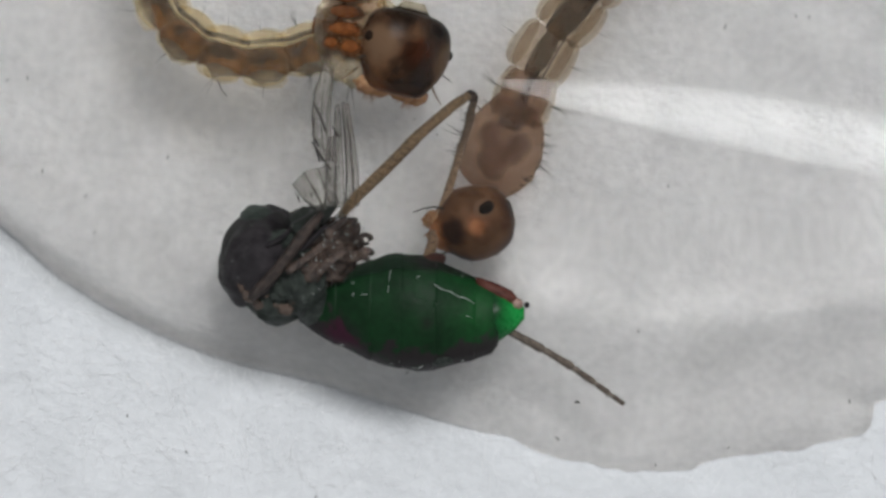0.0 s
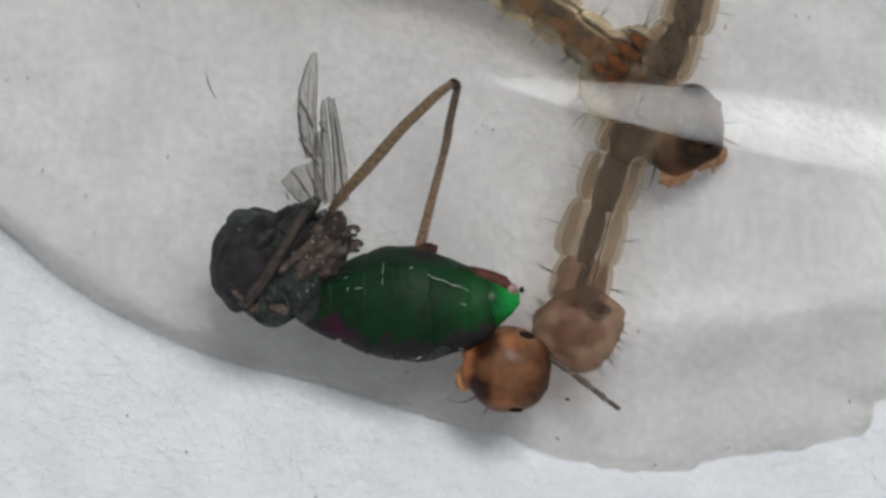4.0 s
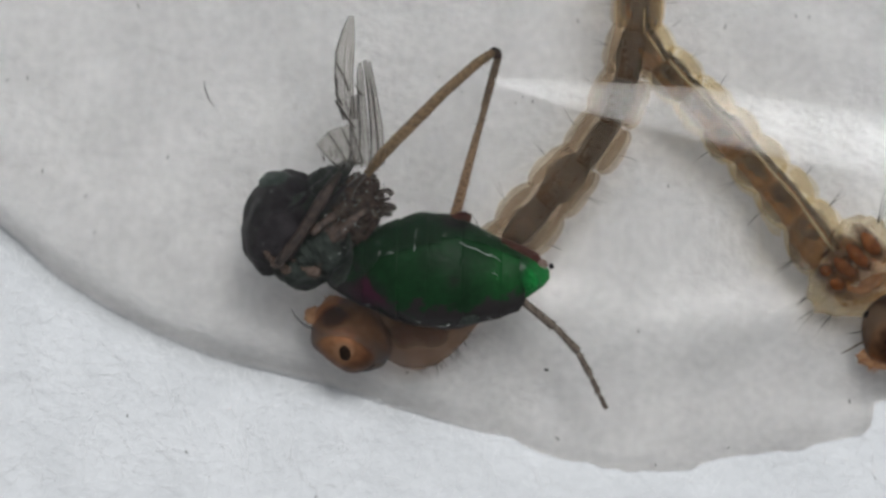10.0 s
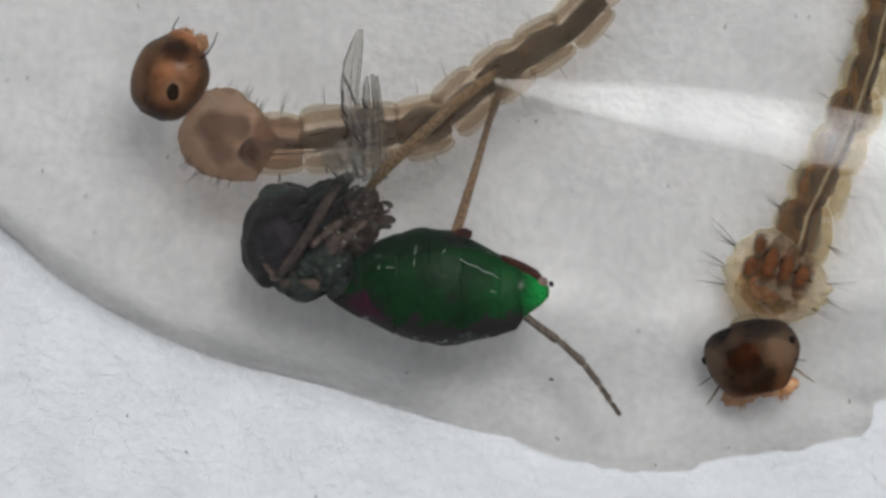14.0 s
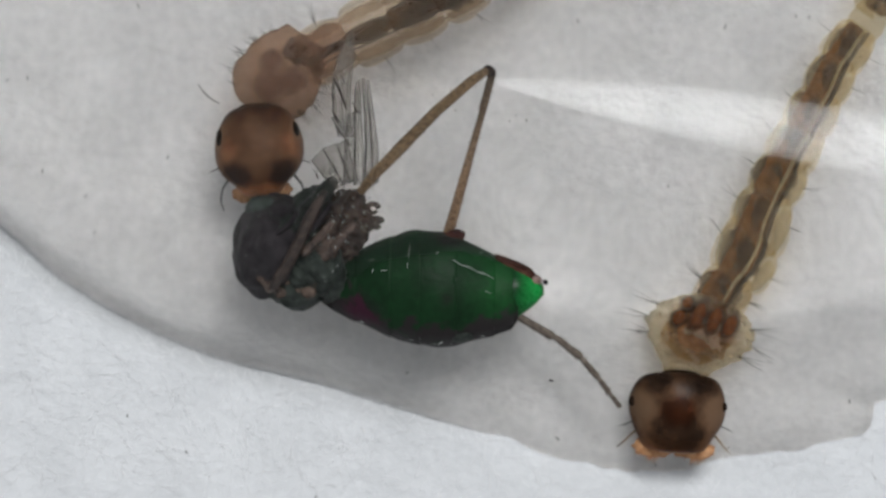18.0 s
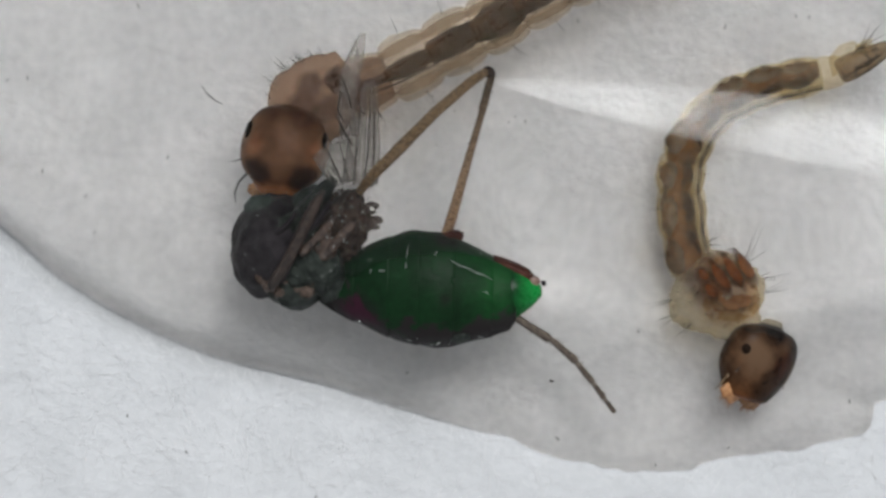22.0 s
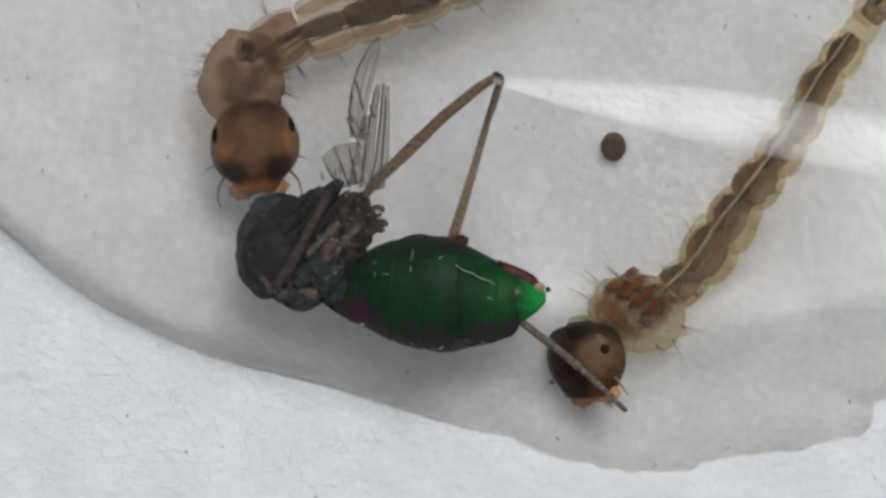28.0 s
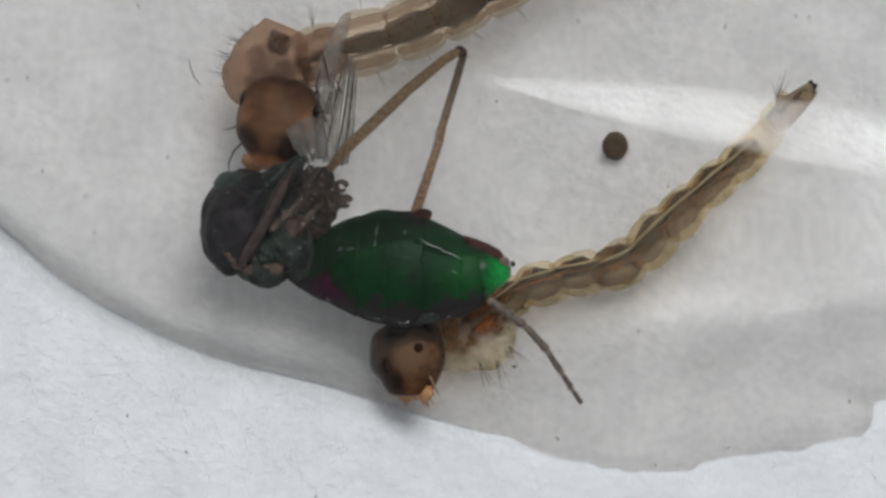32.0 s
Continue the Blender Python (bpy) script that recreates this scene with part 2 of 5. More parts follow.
LEG_DARK = surface("dark_leg", (0.016, 0.012, 0.011), (0.058, 0.042, 0.035), 0.08, 0.30, 0.02, gloss=0.3)
FOOT = surface("grey_brown_foot", (0.034, 0.027, 0.022), (0.16, 0.13, 0.105), 0.05, 0.5, 0.008, lo=0.36, hi=0.62, gloss=0.25)
JOINT = surface("pale_joint", (0.11, 0.09, 0.075), (0.20, 0.165, 0.135), 0.05, 0.5)
MEMBRANE = surface("wing_membrane", (0.40, 0.37, 0.34), (0.74, 0.71, 0.67), 0.10, 0.2, 0.03, clear=0.74, gloss=0.8, tint=(0.95, 0.94, 0.925), lo=0.42, hi=0.58)
VEIN = surface("wing_vein", (0.075, 0.060, 0.050), (0.20, 0.170, 0.140), 0.06, 0.4, clear=0.35)
VEIN_DARK = surface("broken_wing_vein", (0.020, 0.016, 0.013), (0.08, 0.064, 0.050), 0.06, 0.4)

AMBER = surface("amber_tissue", (0.16, 0.065, 0.024), (0.36, 0.19, 0.085), 0.14, 0.5, clear=0.22, gloss=0.1, tint=(0.95, 0.82, 0.62), fade="xy")
EYE = surface("black_eye", (0.008, 0.005, 0.004), (0.024, 0.015, 0.010), 0.05, 0.6, gloss=0.03)
SETA = surface("grey_bristle", (0.035, 0.032, 0.030), (0.11, 0.10, 0.09), 0.2, 0.5, clear=0.58)
BRUSH = surface("rusty_brush", (0.34, 0.14, 0.05), (0.66, 0.36, 0.17), 0.08, 0.5, clear=0.25)
AIR = surface("pale_air_tube", (0.56, 0.48, 0.32), (0.80, 0.72, 0.54), 0.12, 0.4, clear=0.52)
DARKTUBE = surface("dark_air_tube", (0.05, 0.034, 0.018), (0.13, 0.088, 0.048), 0.1, 0.5, clear=0.66, gloss=0.1)
TUBE = surface("brown_tube", (0.16, 0.105, 0.06), (0.36, 0.26, 0.16), 0.12, 0.4, 0.004, clear=0.4, gloss=0.2, tint=(0.9, 0.82, 0.7))
FOOD = surface("dark_food", (0.022, 0.010, 0.004), (0.085, 0.040, 0.016), 0.14, 0.6, clear=0.2, gloss=0.05, fade="xy")


def larva_skin(kind):
    """Cuticle, thorax, gut, organs and head of the pale cream larva or of the pinkish one."""
    if kind == "cream":
        skin = surface("cream_cuticle", (0.76, 0.66, 0.48), (0.95, 0.89, 0.75), 0.16, 0.3, 0.006, clear=0.89, through_light=0.5, gloss=0.2, tint=(0.985, 0.93, 0.81))
        lobe = surface("cream_lobe", (0.82, 0.74, 0.57), (0.97, 0.93, 0.82), 0.14, 0.3, 0.008, clear=0.76, through_light=0.5, gloss=0.25, tint=(0.99, 0.955, 0.88), fade="xy")
        chest = surface("cream_chest", (0.78, 0.67, 0.48), (0.97, 0.92, 0.78), 0.20, 0.3, 0.014, clear=0.70, through_light=0.5, gloss=0.2, tint=(1.0, 0.945, 0.83))
        gut = surface("brown_gut", (0.100, 0.040, 0.010), (0.25, 0.112, 0.032), 0.16, 0.5, 0.006, clear=0.10, gloss=0.1, through_light=0.2, grain=4, fade="y")
        organ = surface("russet_organ", (0.085, 0.027, 0.008), (0.21, 0.073, 0.022), 0.10, 0.5, 0.004, clear=0.12, gloss=0.05, fade="xy")
        food = surface("brown_food", (0.050, 0.022, 0.007), (0.12, 0.058, 0.020), 0.14, 0.6, clear=0.3, gloss=0.05, fade="xy")
        head = surface("brown_head", (0.062, 0.033, 0.019), (0.160, 0.084, 0.044), 0.34, 0.30, 0.006, lo=0.40, hi=0.62, clear=0.08, through_light=0.25, gloss=0.07, grain=3)
        spotted(head, (-0.04, 0.44, 0.22), 0.10, 0.30, (0.165, 0.100, 0.060), "MIX")
        spotted(head, (-0.40, 0.30, 0.30), 0.10, 0.28, (0.34, 0.34, 0.36))
        spotted(head, (0.28, 0.10, 0.30), 0.16, 0.32, (0.36, 0.36, 0.38))
        spotted(head, (-0.01, 0.0, 0.40), 0.14, 0.27, (0.46, 0.26, 0.18))
        banded(head, "X", [(-0.5, (0.35, 0.35, 0.37)), (-0.36, (0.55, 0.55, 0.58)), (-0.20, (1, 1, 1)), (0.20, (1, 1, 1)), (0.40, (0.85, 0.72, 0.6)), (0.50, (1.5, 1.0, 0.7))], 0.12)
    else:
        lobe = surface("tan_lobe", (0.40, 0.31, 0.21), (0.60, 0.50, 0.37), 0.18, 0.45, 0.008, clear=0.80, through_light=0.45, gloss=0.05, tint=(0.95, 0.90, 0.83), fade="y")
        skin = surface("tan_cuticle", (0.46, 0.34, 0.24), (0.60, 0.48, 0.33), 0.22, 0.35, 0.006, clear=0.78, through_light=0.45, gloss=0.15, tint=(0.95, 0.89, 0.82))
        chest = surface("pinkish_chest", (0.14, 0.070, 0.043), (0.50, 0.34, 0.245), 0.20, 0.3, 0.016, clear=0.62, through_light=0.4, gloss=0.25, tint=(0.90, 0.76, 0.64), lo=0.42, hi=0.58)
        gut = surface("dark_gut", (0.012, 0.006, 0.0035), (0.085, 0.045, 0.023), 0.22, 0.5, 0.006, clear=0.10, gloss=0.1, grain=4, fade="y")
        organ = surface("pinkish_organ", (0.13, 0.05, 0.03), (0.26, 0.12, 0.075), 0.14, 0.4, 0.004, clear=0.55, gloss=0.1, fade="xy")
        food = FOOD
        head = surface("amber_head", (0.135, 0.060, 0.028), (0.255, 0.122, 0.060), 0.36, 0.34, 0.003, clear=0.05, through_light=0.3, gloss=0.18, grain=3)
        banded(head, "X", [(-0.5, (0.30, 0.27, 0.26)), (-0.38, (0.62, 0.58, 0.56)), (-0.26, (1, 1, 1)), (0.12, (1, 1, 1)), (0.27, (0.8, 0.75, 0.7)), (0.38, (0.8, 0.7, 0.6)), (0.48, (2.0, 1.7, 1.5))])
        spotted(head, (0.29, 0.28, 0.24), 0.10, 0.25, (0.24, 0.21, 0.22))
        spotted(head, (-0.34, 0.30, 0.34), 0.05, 0.25, (0.78, 0.74, 0.74))
        spotted(head, (-0.02, 0.40, 0.30), 0.05, 0.22, (1.5, 1.35, 1.3))
        spotted(head, (-0.15, 0.46, 0.14), 0.07, 0.18, (0.25, 0.135, 0.075), "MIX")
    return dict(skin=skin, lobe=lobe, chest=chest, gut=gut, organ=organ, head=head, food=food)


# ---------------------------------------------------------------- mesh tools; all lengths in mm


def solid(name, verts, faces, mat, parent=None, label="", smooth=True):
    me = bpy.data.meshes.new(name)
    me.from_pydata([(x * MM, y * MM, z * MM) for x, y, z in verts], [], faces)
    me.materials.append(mat)
    me.shade_smooth() if smooth else me.shade_flat()
    ob = new(name, me)
    ob.parent = parent
    return tagged(ob, label)


def joined(shapes):
    verts, faces = [], []
    for v, f in shapes:
        base = len(verts)
        verts += v
        faces += [tuple(i + base for i in q) for q in f]
    return verts, faces


def loft(rings, seg=20, ends=True, squash=1.0, rough=0.0, freq=6.0, seed=0.0):
    """Elliptic rings along x: (x, centre y, centre z, half width[, half height])."""
    verts, faces = [], []
    for x, cy, cz, ry, *rz in rings:
        h = rz[0] if rz else ry * squash
        for i in range(seg):
            a = 2 * math.pi * i / seg
            s = 1 + rough * noise.noise((x * freq + seed, math.cos(a) * ry * freq, math.sin(a) * ry * freq))
            verts.append((x, cy + math.cos(a) * ry * s, cz + math.sin(a) * h * s))
    for j in range(len(rings) - 1):
        for i in range(seg):
            i2 = (i + 1) % seg
            faces.append((j * seg + i, j * seg + i2, (j + 1) * seg + i2, (j + 1) * seg + i))
    if ends:
        faces.append(tuple(reversed(range(seg))))
        faces.append(tuple(range((len(rings) - 1) * seg, len(rings) * seg)))
    return verts, [tuple(reversed(f)) for f in faces]


def rounded(rows, n=4):
    """The rings of a loft with n steps between each two, on a smooth curve through them."""
    c = [rows[0], *rows, rows[-1]]
    out = []
    for j in range(1, len(c) - 2):
        for s in range(n):
            u = s / n
            out.append(tuple(0.5 * (2 * b + (d - a) * u + (2 * a - 5 * b + 4 * d - e) * u * u + (3 * b - a - 3 * d + e) * u**3) for a, b, d, e in zip(c[j - 1], c[j], c[j + 1], c[j + 2])))
    return out + [rows[-1]]


def tube(points, radii, seg=6, ends=True):
    """A round sweep along points; radii: one per point."""
    verts, faces = [], []
    pts = [Vector(p) for p in points]
    for j, p in enumerate(pts):
        d = (pts[min(j + 1, len(pts) - 1)] - pts[max(j - 1, 0)]).normalized()
        side = d.cross(Vector((0.13, 0.21, 0.97))).normalized()
        up = side.cross(d)
        for i in range(seg):
            a = 2 * math.pi * i / seg
            verts.append(tuple(p + radii[j] * (math.cos(a) * side + math.sin(a) * up)))
    for j in range(len(pts) - 1):
        for i in range(seg):
            i2 = (i + 1) % seg
            faces.append((j * seg + i, j * seg + i2, (j + 1) * seg + i2, (j + 1) * seg + i))
    if ends:
        faces += [tuple(reversed(range(seg))), tuple(range((len(pts) - 1) * seg, len(pts) * seg))]
    return verts, faces


def blob(c, r, seg=18, rows=12, rough=0.0, freq=5.0, turn=0.0):
    """A lumpy ellipsoid at c with half axes r, turned about z by degrees."""
    verts, faces = [], []
    ca, sa = math.cos(radians(turn)), math.sin(radians(turn))
    for j in range(rows + 1):
        th = math.pi * j / rows
        for i in range(seg):
            a = 2 * math.pi * i / seg
            u = Vector((math.sin(th) * math.cos(a), math.sin(th) * math.sin(a), math.cos(th)))
            s = 1 + rough * noise.noise(u * freq + Vector(c) * 3)
            x, y, z = u.x * r[0] * s, u.y * r[1] * s, u.z * r[2] * s
            verts.append((c[0] + x * ca - y * sa, c[1] + x * sa + y * ca, c[2] + z))
    for j in range(rows):
        for i in range(seg):
            i2 = (i + 1) % seg
            faces.append((j * seg + i, (j + 1) * seg + i, (j + 1) * seg + i2, j * seg + i2))
    return verts, faces


def hairs(root, way, n, length, spread, radius, seed, droop=0.12):
    """A tuft of n fine curved hairs from one root."""
    rnd = random.Random(seed)
    made = []
    for _ in range(n):
        d = (Vector(way) + Vector((rnd.uniform(-spread, spread), rnd.uniform(-spread, spread), rnd.uniform(-spread, spread) * 0.6))).normalized()
        side = Vector((rnd.uniform(-1, 1), rnd.uniform(-1, 1), 0)) * droop
        l = length * rnd.uniform(0.55, 1.0)
        pts = [Vector(root) + d * l * u + side * l * u * u for u in (0, 0.35, 0.7, 1.0)]
        made.append(tube(pts, [radius, radius * 0.75, radius * 0.45, radius * 0.12], 4))
    return joined(made)


# ---------------------------------------------------------------- plan: the picture's centre is the origin, x to the right, y away
WATER_Z = 1.95
POOL_C = (0.63, 1.98)
# outline of the pool: a few turning points of its shore, mm
SHORE = [(-7.24, 1.69), (-6.19, 0.78), (-5.49, 0.30), (-4.79, -0.33), (-4.09, -0.78), (-3.39, -1.13), (-2.69, -1.39), (-1.99, -1.56), (-1.29, -1.74), (-0.59, -1.97), (0.11, -2.18), (0.81, -2.35), (1.51, -2.60), (1.86, -2.65), (2.28, -2.74), (2.70, -2.74), (3.09, -2.73), (3.26, -2.63), (3.68, -2.55), (4.31, -2.51), (4.66, -2.41), (5.01, -2.34), (5.26, -2.22), (5.33, -2.06), (5.37, -1.92), (5.85, -1.81), (7.11, -1.39), (9.56, -0.06), (10.61, 2.39), (9.56, 6.59), (5.01, 9.38), (-0.59, 9.38), (-5.49, 7.63), (-8.43, 4.84)]


def polar():
    out = []
    for x, y in SHORE:
        out.append((math.atan2(y - POOL_C[1], x - POOL_C[0]), math.hypot(x - POOL_C[0], y - POOL_C[1])))
    return sorted(out)


POLAR = polar()


def shore_radius(a):
    """Smooth closed curve through the turning points, with the small raggedness of a soaked edge."""
    n = len(POLAR)
    j = next((i for i in range(n) if POLAR[i][0] > a), n)
    p = [POLAR[(j + o) % n] for o in (-2, -1, 0, 1)]
    ang = [q[0] for q in p]
    for i in (1, 0):
        while ang[i] > a:
            ang[i] -= 2 * math.pi
        while i == 0 and ang[0] > ang[1]:
            ang[0] -= 2 * math.pi
    for i in (2, 3):
        while ang[i] <= ang[i - 1]:
            ang[i] += 2 * math.pi
    u = (a - ang[1]) / (ang[2] - ang[1])
    r = [q[1] for q in p]
    m1 = (r[2] - r[0]) / (ang[2] - ang[0]) * (ang[2] - ang[1])
    m2 = (r[3] - r[1]) / (ang[3] - ang[1]) * (ang[2] - ang[1])
    base = (2 * u**3 - 3 * u**2 + 1) * r[1] + (u**3 - 2 * u**2 + u) * m1 + (-2 * u**3 + 3 * u**2) * r[2] + (u**3 - u**2) * m2
    rag = 0.045 if -1.55 < a < -0.5 else 0.015
    return base + rag * (noise.noise((math.cos(a) * 14, math.sin(a) * 14, 0)) + 0.5 * noise.noise((math.cos(a) * 40, math.sin(a) * 40, 3)))


def crest(x, y):
    """The faint ridge that the floating knee draws in the water film, seen only in the lamp's mirror image."""
    px = x - 0.56
    if px < -0.5:
        return 0.0
    yc = POOL_C[1] + 0.015 - 0.175 * px - 0.045 * math.sin(min(px, 3.0) / 3.0 * math.pi) * 1.4 - 0.034 * (math.hypot(px - 1.2, 0.5) + px - 1.2)
    w = 0.022 + 0.50 * (1 - math.exp(-max(px, 0) / 2.5))
    fade = min(1, max(0, (px + 0.5) / 0.5))
    t = min(abs(y - yc), 0.8435)
    core = min(2.2 * w, 0.8435)
    z = max(0.0, 0.97 / w - 2.53) * min(t, core) ** 2 / 2
    if t > core:
        z += 2.134 * (t - core) - 1.265 * (t * t - core * core)
    return -z / 115.6 * fade


TURNS = 900
RADII = [shore_radius(-math.pi + 2 * math.pi * i / TURNS) for i in range(TURNS)]
EVEN = [sum(RADII[(i + o) % TURNS] * (55 - abs(o)) for o in range(-54, 55)) / 3025 for i in range(TURNS)]


def near_corner(a):
    """1 towards the near corner of the pool, where the water thins out to a film; 0 along its rounded bank."""
    u = min(1, max(0, (a + 2.0) / 0.6)) if a < 0.2 else 0
    return u * u * (3 - 2 * u)


def depth_at(r, a):
    """Height of the water r mm from the pool's middle: a rounded bank, and a thin film towards the near corner."""
    f = (a + math.pi) / (2 * math.pi) * TURNS
    i, w = int(f) % TURNS, f - int(f)
    d = RADII[i] * (1 - w) + RADII[(i + 1) % TURNS] * w - r
    e = EVEN[i] * (1 - w) + EVEN[(i + 1) % TURNS] * w - r
    if d <= 0:
        return 0.0
    u = near_corner(a)
    toe = d * d / (d + 0.65)
    bank = 0.96 * (1 - math.exp(-toe / 0.26)) + (WATER_Z - 0.96) * (1 - (1 - min(1, max(0, e) / 4.0)) ** 1.6)
    s = min(1, max(0, (e - 0.1) / 4.0))
    film = 0.52 * (1 - math.exp(-d * d / (d + 0.12) / 0.30)) + (WATER_Z - 0.52) * s**3 * (10 - 15 * s + 6 * s * s)
    return bank + (film - bank) * u


def water_height(x, y):
    return depth_at(math.hypot(x - POOL_C[0], y - POOL_C[1]), math.atan2(y - POOL_C[1], x - POOL_C[0]))


def build_water():
    N, INNER, OUTER = TURNS, 260, 50
    verts, faces = [(POOL_C[0], POOL_C[1], WATER_Z)], []
    rings = [0.72 * (j + 1) / INNER for j in range(INNER)] + [0.72 + 0.28 * (1 - (1 - (j + 1) / OUTER) ** 1.8) for j in range(OUTER)]
    for f in rings:
        for i in range(N):
            a = -math.pi + 2 * math.pi * i / N
            r = RADII[i] * f
            x, y = POOL_C[0] + r * math.cos(a), POOL_C[1] + r * math.sin(a)
            z = depth_at(r, a) + crest(x, y)
            verts.append((x, y, max(z, 0.012)))
    for i in range(N):
        faces.append((0, 1 + i, 1 + (i + 1) % N))
    for j in range(len(rings) - 1):
        for i in range(N):
            i2 = (i + 1) % N
            faces.append((1 + j * N + i, 1 + (j + 1) * N + i, 1 + (j + 1) * N + i2, 1 + j * N + i2))
    ob = solid("water", verts, faces, WATER)
    return tagged(ob, "shallow clear water pool lying on white paper", "water", kind="structure")


def build_ground():
    half, t = 60.0, 0.12
    v = [(-half, -half, 0), (half, -half, 0), (half, half, 0), (-half, half, 0)]
    v += [(x, y, -t) for x, y, _ in v]
    f = [(0, 1, 2, 3), (7, 6, 5, 4), (0, 4, 5, 1), (1, 5, 6, 2), (2, 6, 7, 3), (3, 7, 4, 0)]
    tagged(solid("paper_sheet", v, f, PAPER, smooth=False), "sheet of white fibrous paper lying on a table", "paper", kind="structure")
    verts, wet, fringe_shade = [(POOL_C[0], POOL_C[1], 0.004)], [1.0], [0.0]
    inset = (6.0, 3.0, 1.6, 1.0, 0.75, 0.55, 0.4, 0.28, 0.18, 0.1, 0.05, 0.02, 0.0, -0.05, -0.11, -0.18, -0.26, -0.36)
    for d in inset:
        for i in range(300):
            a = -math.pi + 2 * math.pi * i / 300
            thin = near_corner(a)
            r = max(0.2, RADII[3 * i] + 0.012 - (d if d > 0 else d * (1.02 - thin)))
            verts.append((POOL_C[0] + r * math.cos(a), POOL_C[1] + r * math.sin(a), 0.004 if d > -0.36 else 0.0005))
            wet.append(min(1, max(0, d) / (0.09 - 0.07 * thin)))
            # past the shore the colour darkens towards the water: painted penumbra of the bank
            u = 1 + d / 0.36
            fringe_shade.append(0 if d > 0.04 else (1 if d > 0 else u * u * (3 - 2 * u)) * (1 - thin))
    faces = [(0, 1 + i, 1 + (i + 1) % 300) for i in range(300)]
    for j in range(len(inset) - 1):
        for i in range(300):
            i2 = (i + 1) % 300
            faces.append((1 + j * 300 + i, 1 + (j + 1) * 300 + i, 1 + (j + 1) * 300 + i2, 1 + j * 300 + i2))
    patch = tagged(solid("wet_patch", verts, faces, WET), "soaked grey patch of paper under the water, with painted shade round its rim", "wet paper", kind="structure")
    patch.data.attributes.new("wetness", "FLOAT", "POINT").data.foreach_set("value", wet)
    patch.data.attributes.new("shore_shade", "FLOAT", "POINT").data.foreach_set("value", fringe_shade)
    w = 400.0
    v = [(-w, -w, -0.13), (w, -w, -0.13), (w, w, -0.13), (-w, w, -0.13)]
    v += [(x, y, -25.0) for x, y, _ in v]
    tagged(solid("tabletop", v, f, TABLE, smooth=False), "dull brown tabletop under the paper sheet", "table", kind="structure")
    rnd = random.Random(5)
    made = []
    for _ in range(2600):
        x, y, a = rnd.uniform(-5.9, 5.9), rnd.uniform(-3.4, 3.4), rnd.uniform(0, math.pi)
        l, bend, r = rnd.uniform(0.25, 1.0), rnd.uniform(-0.5, 0.5), rnd.uniform(0.001, 0.0022)
        pts = []
        for u in (-0.5, -0.17, 0.17, 0.5):
            b = a + bend * u * 2
            pts.append((x + l * u * math.cos(b), y + l * u * math.sin(b), r * rnd.uniform(-0.2, 0.9) + 0.004))
        made.append(tube(pts, [r * 0.5, r, r, r * 0.5], 4, False))
    v, f = joined(made)
    tagged(solid("paper_fibres", v, f, FIBRE), "fine pale cellulose fibres matted on the paper", "fibres", kind="stuff")


# ---------------------------------------------------------------- the lamp bar mirrored in the water


def build_lamp():
    lamp = tagged(new("led_light_bar"), "slim grey light bar with a lit frosted strip", "lamp")
    a = math.atan2(-1.75, 9.5)
    lamp.matrix_world = Matrix.Translation((10.4 * MM, 3.55 * MM, 60 * MM)) @ Matrix.Rotation(a, 4, "Z")
    v, f = loft([(-9.2, 0, 0.55, 1.2, 0.5), (9.2, 0, 0.55, 1.2, 0.5)], 12)
    solid("housing", v, f, HOUSING, lamp, smooth=False)
    v = [(-9.0, -0.95, 0), (9.0, -0.95, 0), (9.0, 0.95, 0), (-9.0, 0.95, 0), (-9.0, -0.95, 0.1), (9.0, -0.95, 0.1), (9.0, 0.95, 0.1), (-9.0, 0.95, 0.1)]
    f = [(3, 2, 1, 0), (4, 5, 6, 7), (0, 1, 5, 4), (1, 2, 6, 5), (2, 3, 7, 6), (3, 0, 4, 7)]
    solid("diffuser", v, f, DIFFUSER, lamp, "white lit diffuser strip", smooth=False)
    solid("stand", *tube([(9.6, 0, 0.6), (10.6, 0, 0.4), (10.9, 0, -1.5), (10.9, 0, -58), (10.9, 0, -59.95)], (0.5, 0.6, 0.6, 0.6, 2.5), 12), HOUSING, lamp)


# ---------------------------------------------------------------- the dead green fly; U is its drawing unit in mm
U = 0.00674
FLY_Z = 1.22
WING_ROOT = (-0.13, 0.92, 0.38)
WAIST = (-0.36, -0.10, 0.0)


def fp(x, y, z=0.0):
    """Fly drawing: x towards the tail, y towards the wing side, z up, in drawing units."""
    return (x * U, y * U, z * U)


def scaled(shape, k=U):
    v, f = shape
    return [(x * k, y * k, z * k) for x, y, z in v], f


